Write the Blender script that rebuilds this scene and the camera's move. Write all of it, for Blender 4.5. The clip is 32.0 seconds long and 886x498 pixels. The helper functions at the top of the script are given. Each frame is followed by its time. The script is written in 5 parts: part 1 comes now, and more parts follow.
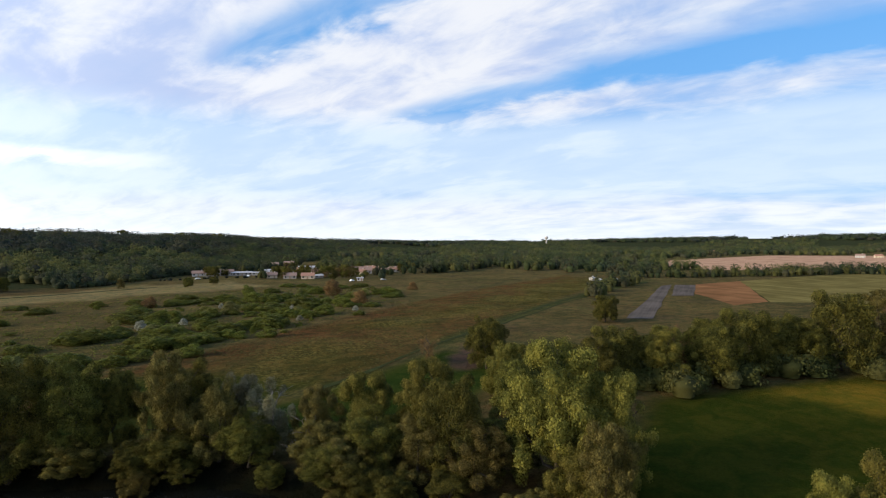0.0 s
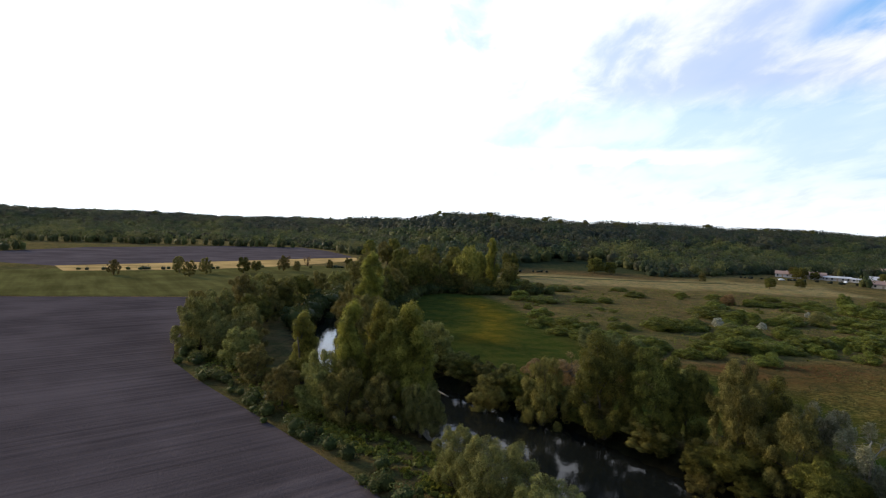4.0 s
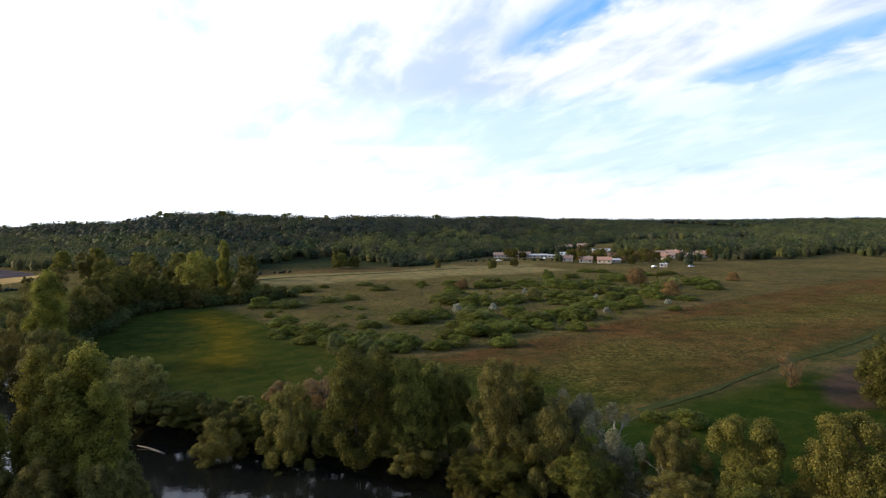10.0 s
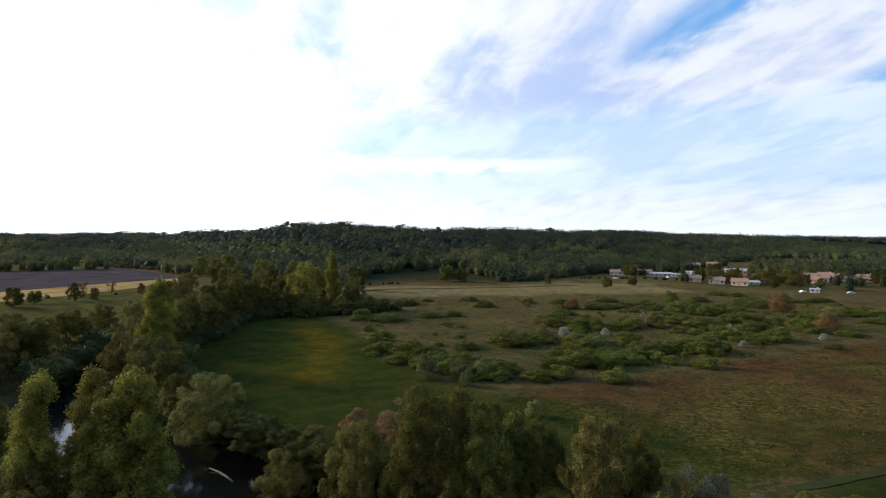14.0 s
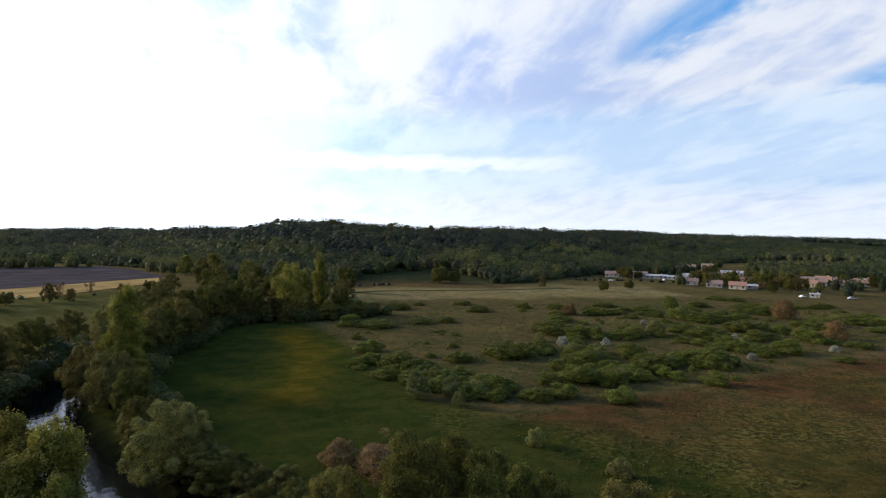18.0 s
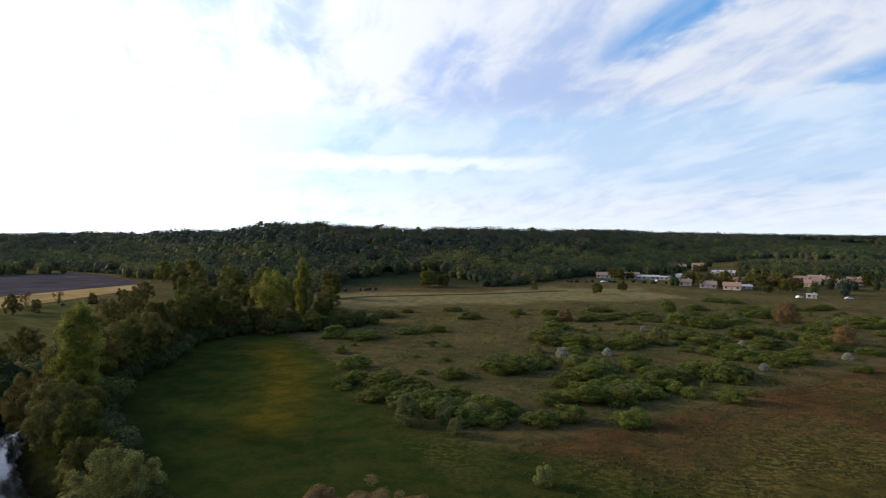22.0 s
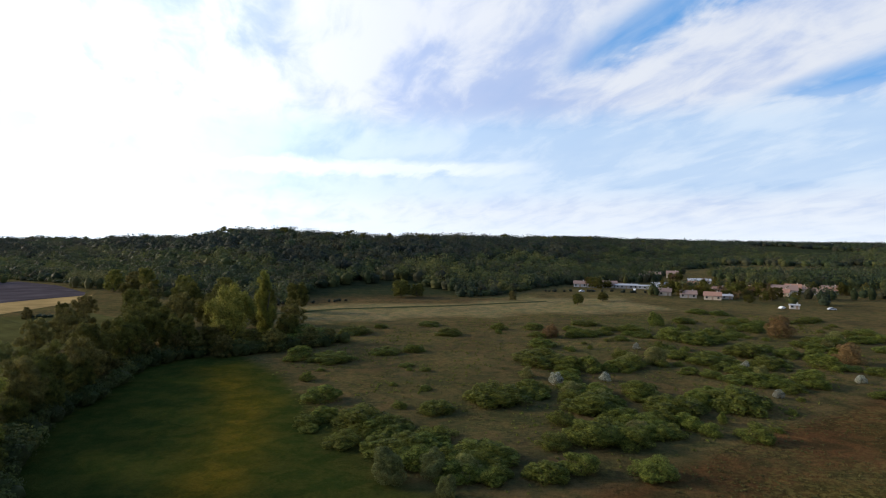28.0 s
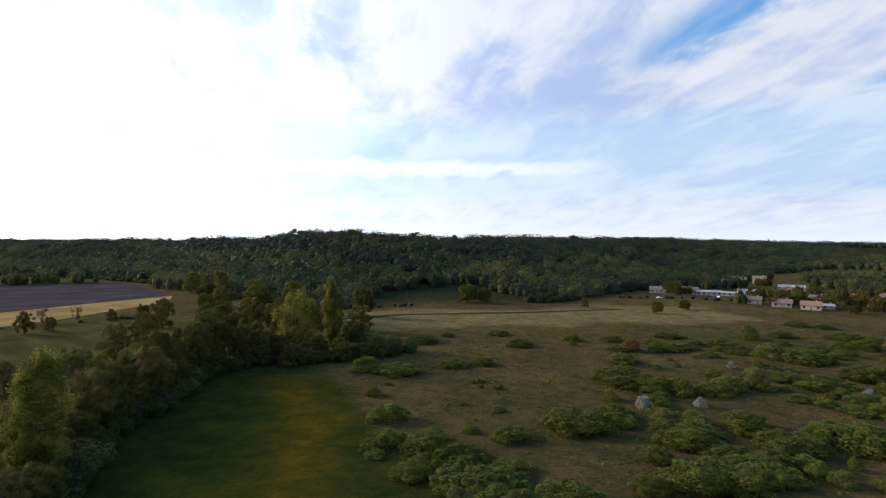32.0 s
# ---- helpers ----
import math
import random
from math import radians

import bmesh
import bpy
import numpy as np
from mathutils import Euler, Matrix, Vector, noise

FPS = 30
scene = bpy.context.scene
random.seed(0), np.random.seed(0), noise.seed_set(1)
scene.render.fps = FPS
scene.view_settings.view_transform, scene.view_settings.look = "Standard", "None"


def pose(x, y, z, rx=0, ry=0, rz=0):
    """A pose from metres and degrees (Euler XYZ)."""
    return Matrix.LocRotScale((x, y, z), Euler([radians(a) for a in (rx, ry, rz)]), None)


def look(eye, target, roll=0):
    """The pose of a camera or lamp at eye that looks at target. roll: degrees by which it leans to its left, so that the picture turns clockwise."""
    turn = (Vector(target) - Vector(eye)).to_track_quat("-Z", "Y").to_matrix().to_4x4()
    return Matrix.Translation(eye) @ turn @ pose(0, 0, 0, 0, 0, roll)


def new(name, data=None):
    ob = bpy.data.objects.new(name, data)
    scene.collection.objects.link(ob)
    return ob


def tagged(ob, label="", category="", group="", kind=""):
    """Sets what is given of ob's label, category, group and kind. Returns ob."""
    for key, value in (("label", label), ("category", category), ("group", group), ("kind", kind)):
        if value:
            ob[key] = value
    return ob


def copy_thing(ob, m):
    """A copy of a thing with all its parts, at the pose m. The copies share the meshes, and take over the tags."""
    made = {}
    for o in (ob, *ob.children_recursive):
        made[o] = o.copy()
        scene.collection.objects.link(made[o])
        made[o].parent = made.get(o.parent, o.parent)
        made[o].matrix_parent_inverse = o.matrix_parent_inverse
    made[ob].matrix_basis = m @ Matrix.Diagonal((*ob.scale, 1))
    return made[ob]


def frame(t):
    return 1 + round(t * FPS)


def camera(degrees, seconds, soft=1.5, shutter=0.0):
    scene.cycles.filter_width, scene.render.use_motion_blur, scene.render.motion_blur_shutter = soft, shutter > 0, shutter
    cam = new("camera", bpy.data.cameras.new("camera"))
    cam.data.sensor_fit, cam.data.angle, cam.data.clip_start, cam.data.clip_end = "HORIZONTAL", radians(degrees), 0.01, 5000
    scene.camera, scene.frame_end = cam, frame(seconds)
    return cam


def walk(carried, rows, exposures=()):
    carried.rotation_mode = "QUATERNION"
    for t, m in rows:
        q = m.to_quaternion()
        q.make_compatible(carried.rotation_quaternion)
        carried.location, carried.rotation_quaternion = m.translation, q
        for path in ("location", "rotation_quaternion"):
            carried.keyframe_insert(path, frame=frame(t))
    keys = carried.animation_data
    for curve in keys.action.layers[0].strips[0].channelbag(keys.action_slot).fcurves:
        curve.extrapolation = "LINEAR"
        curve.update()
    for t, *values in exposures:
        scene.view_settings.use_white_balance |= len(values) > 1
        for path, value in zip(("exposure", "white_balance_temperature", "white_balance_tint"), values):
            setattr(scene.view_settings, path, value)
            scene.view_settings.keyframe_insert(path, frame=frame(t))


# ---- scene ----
# ---- camera and its walk ----
cam = camera(79.36, 32.0, soft=1.1)


def aim(x, y, z, yaw, pitch, roll):
    """A camera pose from its place, its turn to the left of +y, its tilt upwards and its roll."""
    a, b = radians(yaw), radians(pitch)
    ahead = Vector((-math.sin(a) * math.cos(b), math.cos(a) * math.cos(b), math.sin(b)))
    return look((x, y, z), Vector((x, y, z)) + 100 * ahead, roll)


PATH = [
    (0, -0.00, 0.00, 28.85, -40.029, -0.679, -0.149),
    (0.5, 0.14, 0.15, 29.07, -40.540, -0.546, -0.055),
    (1, 0.24, 0.32, 29.29, -36.393, -0.618, 0.015),
    (1.5, 0.41, 0.40, 29.53, -23.504, -0.963, 0.478),
    (2, 0.80, 0.41, 29.77, -5.898, -1.468, 1.701),
    (2.5, 1.10, 0.43, 30.01, 11.199, -1.744, 1.902),
    (3, 1.05, 0.54, 30.20, 18.967, -2.088, 2.467),
    (3.5, 0.65, 0.91, 30.34, 17.658, -2.292, 2.612),
    (5.5, -1.07, 2.77, 30.63, 16.053, -2.564, 1.095),
    (6, -1.51, 3.70, 30.70, 12.280, -2.596, 0.875),
    (6.5, -1.91, 4.78, 30.75, 0.136, -2.307, 0.963),
    (7, -2.35, 5.93, 30.81, -10.623, -2.681, 0.447),
    (7.5, -2.45, 7.40, 30.88, -11.218, -2.775, 0.075),
    (8, -2.54, 8.87, 30.96, -10.931, -2.883, -0.302),
    (8.5, -2.07, 10.56, 30.98, -10.621, -3.257, -0.538),
    (9, -1.60, 12.25, 31.01, -10.616, -2.949, -0.774),
    (9.5, -0.88, 13.87, 30.99, -10.531, -2.819, -0.766),
    (10, -0.17, 15.49, 30.98, -9.884, -2.555, -0.763),
    (10.5, 0.55, 16.97, 31.00, -10.161, -2.334, -0.623),
    (11, 1.27, 18.46, 31.02, -10.518, -2.192, -0.483),
    (11.5, 1.92, 19.84, 31.08, -11.032, -1.954, -0.414),
    (12, 2.57, 21.22, 31.13, -9.952, -1.453, -0.358),
    (12.5, 3.30, 22.60, 31.26, -3.080, -1.589, -0.092),
    (13, 3.84, 23.98, 31.44, 2.052, -1.410, 0.370),
    (13.5, 4.10, 25.20, 31.65, 1.629, -1.114, 0.296),
    (14, 4.36, 26.43, 31.85, 2.258, -1.207, 0.211),
    (14.5, 4.50, 27.63, 32.09, 2.277, -1.172, 0.508),
    (16.5, 4.37, 32.17, 33.06, 1.658, -1.260, 0.820),
    (17, 4.23, 33.35, 33.30, 1.254, -1.386, 0.717),
    (17.5, 4.04, 34.68, 33.54, 1.246, -1.465, 0.701),
    (18, 3.85, 36.01, 33.78, 1.452, -1.469, 0.682),
    (18.5, 3.62, 37.49, 33.98, 0.436, -1.385, 0.584),
    (19, 3.40, 38.97, 34.17, 0.136, -1.440, 0.480),
    (19.5, 3.22, 40.33, 34.32, 0.286, -1.389, 0.408),
    (20, 3.04, 41.69, 34.47, 0.905, -1.439, 0.331),
    (20.5, 2.91, 43.10, 34.66, -0.095, -1.317, 0.290),
    (21, 2.78, 44.52, 34.84, -1.530, -1.366, 0.259),
    (21.5, 2.71, 45.90, 35.01, -0.801, -1.427, 0.196),
    (22, 2.64, 47.28, 35.19, 0.062, -1.426, 0.134),
    (22.5, 2.59, 48.73, 35.35, -0.586, -1.308, 0.153),
    (23, 2.54, 50.18, 35.52, -2.379, -1.385, 0.191),
    (23.5, 2.49, 51.66, 35.66, -0.790, -1.185, 0.145),
    (24, 2.44, 53.14, 35.81, 0.115, -1.353, 0.114),
    (24.5, 2.26, 54.65, 35.92, -0.509, -1.090, 0.211),
    (25, 2.08, 56.16, 36.03, -1.036, -1.167, 0.307),
    (25.5, 1.80, 57.67, 36.15, -1.328, -1.160, 0.230),
    (27.5, 0.24, 63.49, 36.70, -2.661, -0.984, 0.464),
    (28, -0.10, 64.85, 36.89, -3.164, -0.856, 0.312),
    (28.5, -0.39, 66.11, 37.12, -3.103, -0.824, 0.417),
    (29, -0.68, 67.37, 37.36, -3.506, -0.818, 0.528),
    (29.5, -0.91, 68.57, 37.61, -2.762, -0.693, 0.558),
    (30, -1.14, 69.77, 37.86, -2.033, -0.765, 0.587),
    (30.5, -1.37, 70.93, 38.13, -1.514, -0.720, 0.542),
    (31, -1.59, 72.09, 38.39, -2.253, -0.882, 0.517),
    (31.5, -1.79, 73.21, 38.67, -0.449, -0.852, 0.266),
    (32, -1.99, 74.27, 38.96, 3.676, -0.852, 0.313)
]
walk(cam, [(row[0], aim(*row[1:])) for row in PATH], exposures=[(0.0, 0.12, 6200, 10), (1.0, 0.12, 6200, 10), (2.5, 0.22, 6200, 10), (6.0, 0.3, 6200, 10), (7.5, 0.40, 6200, 10), (11.0, 0.34, 6200, 10), (14.0, 0.12, 6020, 10), (18.0, 0.0, 5960, 10), (32.0, -0.06, 5960, 10)])

# ---- world, sun and sky ----
SUN_AZ, SUN_EL = 72.0, 19.0      # degrees to the left of +y, degrees above the horizon


class Nodes:
    """Short forms for building node trees."""

    def __init__(self, tree):
        self.t = tree
        tree.nodes.clear()

    def add(self, kind, inputs=None):
        n = self.t.nodes.new(kind)
        for k, v in (inputs or {}).items():
            self.put(n, k, v)
        return n

    def put(self, n, key, v):
        if isinstance(v, bpy.types.NodeSocket):
            self.t.links.new(v, n.inputs[key])
        else:
            n.inputs[key].default_value = v

    def math(self, op, a, b=0.0, c=0.0, clamp=False):
        n = self.add("ShaderNodeMath")
        n.operation, n.use_clamp = op, clamp
        for i, v in enumerate((a, b, c)):
            self.put(n, i, v)
        return n.outputs[0]

    def vec(self, op, a, b=(0, 0, 0)):
        n = self.add("ShaderNodeVectorMath")
        n.operation = op
        self.put(n, 0, a)
        self.put(n, 1, b)
        return n.outputs["Value"] if op in ("DOT_PRODUCT", "LENGTH") else n.outputs[0]

    def mix(self, f, a, b, blend="MIX"):
        n = self.add("ShaderNodeMix")
        n.data_type, n.blend_type = "RGBA", blend
        self.put(n, 0, f)
        self.put(n, 6, a if isinstance(a, bpy.types.NodeSocket) else (*a, 1)[:4])
        self.put(n, 7, b if isinstance(b, bpy.types.NodeSocket) else (*b, 1)[:4])
        return n.outputs[2]

    def noise(self, vector, scale, detail=4.0, rough=0.55, distort=0.0):
        n = self.add("ShaderNodeTexNoise", inputs={"Vector": vector, "Scale": scale, "Detail": detail, "Roughness": rough, "Distortion": distort})
        return n.outputs["Fac"]

    def ramp(self, f, lo, hi, smooth=True):
        n = self.add("ShaderNodeMapRange")
        n.interpolation_type = "SMOOTHSTEP" if smooth else "LINEAR"
        for k, v in (("Value", f), ("From Min", lo), ("From Max", hi), ("To Min", 0.0), ("To Max", 1.0)):
            self.put(n, k, v)
        return n.outputs["Result"]

    def scaled(self, vector, sx, sy, sz, rz=0.0):
        n = self.add("ShaderNodeMapping")
        self.put(n, "Vector", vector)
        n.inputs["Scale"].default_value = (sx, sy, sz)
        n.inputs["Rotation"].default_value = (0, 0, radians(rz))
        return n.outputs[0]


def sky_world():
    world = bpy.data.worlds.new("sky")
    world.use_nodes = True
    scene.world = world
    n = Nodes(world.node_tree)
    ray = n.add("ShaderNodeTexCoord").outputs["Generated"]
    air = n.add("ShaderNodeTexSky")
    air.sky_type, air.sun_disc = "NISHITA", False
    air.sun_elevation, air.sun_rotation = radians(SUN_EL), radians(-SUN_AZ)
    air.altitude, air.air_density, air.dust_density, air.ozone_density = 50, 1.0, 1.2, 1.5
    sky = air.outputs[0]
    blue = n.vec("SCALE", sky)
    blue.node.inputs["Scale"].default_value = 0.05
    blue = n.vec("ADD", blue, (0.07, 0.27, 0.58))
    sep = n.add("ShaderNodeSeparateXYZ", inputs={"Vector": ray})
    x, y, z = sep.outputs
    up = n.math("MAXIMUM", z, 0.0)
    # the cloud sheet, laid out flat above the land; its streaks run along x after the turn
    k = n.math("DIVIDE", 1.0, n.math("ADD", up, 0.10))
    flat = n.add("ShaderNodeCombineXYZ", inputs={0: n.math("MULTIPLY", x, k), 1: n.math("MULTIPLY", y, k), 2: 0.0}).outputs[0]
    turned = n.scaled(flat, 1.0, 1.0, 1.0, 72)
    k2 = n.math("DIVIDE", 1.0, n.math("ADD", up, 0.24))
    sheet = n.add("ShaderNodeCombineXYZ", inputs={0: n.math("MULTIPLY", x, k2), 1: n.math("MULTIPLY", y, k2), 2: 0.3}).outputs[0]
    sheet = n.scaled(sheet, 1.0, 1.0, 1.0, 72)
    az = n.math("ARCTAN2", n.math("MULTIPLY", x, -1.0), y)          # to the left of +y
    streak = n.noise(n.scaled(sheet, 0.9, 1.7, 1.0), 1.3, 5.0, 0.52, 0.45)
    broad = n.noise(n.scaled(sheet, 0.8, 1.1, 1.0), 1.3, 3.0, 0.5, 0.4)
    fine = n.noise(n.scaled(sheet, 1.2, 2.0, 1.0), 3.2, 7.0, 0.58, 0.4)
    wisp = n.noise(n.scaled(sheet, 0.9, 2.6, 1.0, 14), 2.8, 6.0, 0.56, 0.4)
    cover = n.math("ADD", n.math("MULTIPLY", streak, 0.55), n.math("ADD", n.math("MULTIPLY", broad, 0.42), n.math("MULTIPLY_ADD", fine, 0.20, n.math("MULTIPLY", wisp, 0.12))))
    along, across, _z = n.add("ShaderNodeSeparateXYZ", inputs={"Vector": turned}).outputs
    across = n.math("ADD", across, n.math("MULTIPLY", n.math("SUBTRACT", n.math("ADD", streak, fine), 1.0), 0.34))
    # long clear lanes between the bands of cloud, and open blue away from the sun
    for middle, half, start, depth in ((1.40, 0.14, -2.3, 0.38), (2.40, 0.14, -2.2, 0.36)):
        q = n.math("DIVIDE", n.math("SUBTRACT", across, middle), half)
        lane = n.math("DIVIDE", 1.0, n.math("ADD", 1.0, n.math("POWER", n.math("ABSOLUTE", q), 3.0)))
        lane = n.math("MULTIPLY", lane, n.ramp(along, start, start + 0.7))
        cover = n.math("SUBTRACT", cover, n.math("MULTIPLY", lane, depth))
    clear = n.math("MULTIPLY", n.ramp(along, -1.0, 0.3), n.ramp(across, 1.5, 2.4))
    cover = n.math("SUBTRACT", cover, n.math("MULTIPLY", clear, 0.10))
    # sunward the sheet is thicker
    a = radians(SUN_AZ)
    sunward = n.vec("DOT_PRODUCT", ray, (-math.sin(a), math.cos(a), 0.22))
    cover = n.math("ADD", cover, n.math("MULTIPLY", sunward, 0.09))
    # a thin pale-blue veil above the horizon, with one bright bar of cloud across it
    wave = n.math("ADD", up, n.math("MULTIPLY", n.math("SUBTRACT", n.math("ADD", wisp, fine), 1.0), 0.030))
    veil = n.math("MULTIPLY", n.ramp(wave, 0.05, 0.10), n.math("SUBTRACT", 1.0, n.ramp(wave, 0.19, 0.25)))
    cover = n.math("SUBTRACT", cover, n.math("MULTIPLY", veil, 0.12))
    bar = n.math("MULTIPLY", n.ramp(wave, 0.112, 0.130), n.math("SUBTRACT", 1.0, n.ramp(wave, 0.138, 0.152)))
    bar = n.math("MULTIPLY", bar, n.math("MULTIPLY", n.ramp(az, -0.36, -0.05), n.math("SUBTRACT", 1.0, n.ramp(az, 0.22, 0.45))))
    mask = n.ramp(cover, 0.20, 0.62)
    # towards the zenith the cloud thins out; low haze lies on the horizon
    mask = n.math("MULTIPLY", mask, n.math("SUBTRACT", 1.0, n.math("MULTIPLY", n.ramp(up, 0.42, 0.75), 0.8)))
    low = n.math("POWER", n.math("SUBTRACT", 1.0, up), 12.0)
    mask = n.math("MAXIMUM", mask, n.math("MAXIMUM", n.math("MULTIPLY", low, 0.90), n.math("MAXIMUM", n.math("MULTIPLY", bar, 0.97), n.math("MULTIPLY", veil, 0.80))))
    glow = n.math("POWER", n.math("MAXIMUM", n.math("MULTIPLY_ADD", sunward, 0.5, 0.5), 0.0), 6.5)
    # the grey-violet undersides of the thicker folds
    fold = n.math("ADD", n.math("MULTIPLY", fine, 0.42), n.math("ADD", n.math("MULTIPLY", streak, 0.30), n.math("ADD", n.math("MULTIPLY", broad, 0.18), n.math("MULTIPLY", wisp, 0.16))))
    belly = n.math("MULTIPLY", n.math("MULTIPLY", n.ramp(az, -0.42, -0.18), n.math("SUBTRACT", 1.0, n.ramp(az, -0.02, 0.16))), n.math("MULTIPLY", n.ramp(wave, 0.17, 0.22), n.math("SUBTRACT", 1.0, n.ramp(wave, 0.26, 0.36))))
    fold = n.math("SUBTRACT", fold, n.math("MULTIPLY", belly, 0.050))
    thick = n.ramp(fold, 0.43, 0.62)
    white = n.mix(thick, (0.58, 0.68, 0.93), (1.00, 1.00, 1.02))
    white = n.mix(n.math("MULTIPLY", veil, 0.75), white, (0.78, 0.94, 1.09))
    white = n.mix(n.math("MAXIMUM", low, bar), white, (1.10, 1.14, 1.17))
    lit = n.vec("SCALE", white)
    n.put(lit.node, "Scale", n.math("ADD", 0.84, n.math("MULTIPLY", glow, 1.45)))
    colour = n.mix(mask, blue, lit)
    back = n.add("ShaderNodeBackground", inputs={"Color": colour, "Strength": 1.0})
    n.t.links.new(back.outputs[0], n.add("ShaderNodeOutputWorld").inputs[0])


sky_world()
sun_data = bpy.data.lights.new("sun", "SUN")
sun_data.energy, sun_data.angle, sun_data.color = 5.0, radians(16.0), (1.0, 0.78, 0.48)
sun = new("sun", sun_data)
_a, _e = radians(SUN_AZ), radians(SUN_EL)
sun.matrix_world = look(Vector((-math.sin(_a) * math.cos(_e), math.cos(_a) * math.cos(_e), math.sin(_e))) * 400, (0, 0, 0))


# ---- materials ----
def material(name, rough=0.8, spec=0.3):
    m = bpy.data.materials.new(name)
    m.use_nodes = True
    n = Nodes(m.node_tree)
    bsdf = n.add("ShaderNodeBsdfPrincipled", inputs={"Roughness": rough, "Specular IOR Level": spec})
    n.t.links.new(bsdf.outputs[0], n.add("ShaderNodeOutputMaterial").inputs[0])
    return m, n, bsdf


def bumped(n, bsdf, height, strength, distance):
    b = n.add("ShaderNodeBump", inputs={"Height": height, "Strength": strength, "Distance": distance})
    n.t.links.new(b.outputs[0], bsdf.inputs["Normal"])


def leaf_material(name, dark, light, tint=False, glow=0.35):
    """Leaves: each clump takes its own shade between dark and light, each tree its own cast."""
    m, n, bsdf = material(name, 0.7, 0.08)
    isle = n.add("ShaderNodeNewGeometry").outputs["Random Per Island"]
    own = n.add("ShaderNodeObjectInfo").outputs["Random"]
    spot = n.ramp(n.noise(n.add("ShaderNodeTexCoord").outputs["Object"], 9.0, 3, 0.6), 0.34, 0.68)
    c = n.mix(n.math("ADD", n.math("MULTIPLY", isle, 0.32), n.math("MULTIPLY", spot, 0.68)), dark, light)
    hsv = n.add("ShaderNodeHueSaturation", inputs={"Color": c, "Hue": n.math("MULTIPLY_ADD", own, 0.022, 0.492), "Saturation": 1.0,
                                                   "Value": n.math("MULTIPLY_ADD", own, 0.35, 0.82)})
    c = hsv.outputs[0]
    if tint:
        cast = n.add("ShaderNodeAttribute")
        cast.attribute_name = "tint"
        cast = cast.outputs["Color"]
        c = n.mix(1.0, c, cast, "MULTIPLY")
    n.put(bsdf, "Base Color", c)
    thin = n.add("ShaderNodeBsdfTranslucent", inputs={"Color": c})
    mixed = n.add("ShaderNodeMixShader", inputs={0: glow})
    n.t.links.new(bsdf.outputs[0], mixed.inputs[1])
    n.t.links.new(thin.outputs[0], mixed.inputs[2])
    out = [q for q in n.t.nodes if q.type == "OUTPUT_MATERIAL"][0]
    n.t.links.new(mixed.outputs[0], out.inputs[0])
    return m


def plain(name, colour, rough=0.8, vary=0.25, scale=1.0, bump=0.0, metal=0.0, spec=0.3):
    """A surface with stains at two scales."""
    m, n, bsdf = material(name, rough, spec)
    pos = n.add("ShaderNodeTexCoord").outputs["Object"]
    big, small = n.noise(pos, scale, 4), n.noise(pos, scale * 9, 3)
    f = n.math("MULTIPLY_ADD", n.math("ADD", big, n.math("MULTIPLY", small, 0.6)), 2 * vary, 1 - 1.6 * vary)
    c = n.vec("SCALE", n.mix(0.0, colour, colour))
    n.put(c.node, "Scale", f)
    n.put(bsdf, "Base Color", c)
    bsdf.inputs["Metallic"].default_value = metal
    if bump:
        bumped(n, bsdf, small, bump, 0.05)
    return m


def ground_material():
    """Rough grass: zone colours, greener and drier patches, blades, and straw flecks where the zone is dry."""
    m, n, bsdf = material("grassland", 1.0, 0.0)
    pos = n.add("ShaderNodeNewGeometry").outputs["Position"]
    zone = n.add("ShaderNodeAttribute")
    zone.attribute_name = "tint"
    tint, straw = zone.outputs["Color"], zone.outputs["Alpha"]
    fine = n.noise(pos, 0.9, 6, 0.8)
    patch = n.noise(pos, 0.05, 5, 0.62, 0.6)
    blades = n.noise(pos, 2.6, 5, 0.75)
    mid = n.noise(n.scaled(pos, 1.0, 1.2, 1.0, 15), 0.20, 6, 0.66, 0.5)
    c = n.mix(n.ramp(mid, 0.38, 0.62), n.mix(1.0, tint, (0.78, 0.92, 0.84), "MULTIPLY"), n.mix(1.0, tint, (1.18, 1.06, 0.96), "MULTIPLY"))
    f = n.math("ADD", n.math("MULTIPLY_ADD", n.math("ADD", patch, mid), 1.6, -0.6), n.math("MULTIPLY_ADD", n.math("ADD", fine, blades), 2.6, -2.1))
    f = n.math("ADD", 1.0, n.math("MULTIPLY", n.math("SUBTRACT", f, 1.0), n.math("MULTIPLY_ADD", straw, 0.6, 0.40, clamp=True)))
    f = n.math("MAXIMUM", f, 0.22)
    c2 = n.vec("SCALE", c)
    n.put(c2.node, "Scale", n.math("MULTIPLY", f, 0.64))
    # pale dry tufts, thick in some places and absent in others
    flecks = n.ramp(n.noise(n.scaled(pos, 1, 1.3, 1, 20), 0.85, 5, 0.62, 0.3), 0.48, 0.58)
    flecks = n.math("MULTIPLY", flecks, n.math("MULTIPLY", straw, n.ramp(n.noise(pos, 0.035, 4, 0.6, 0.4), 0.42, 0.62)))
    c2 = n.mix(1.0, c2, (1.0, 1.0, 1.35), "MULTIPLY")
    c3 = n.mix(n.math("MULTIPLY", flecks, 0.80), c2, (0.190, 0.158, 0.046))
    n.put(bsdf, "Base Color", c3)
    bumped(n, bsdf, n.math("ADD", fine, n.math("ADD", blades, mid)), 1.0, 0.7)
    return m


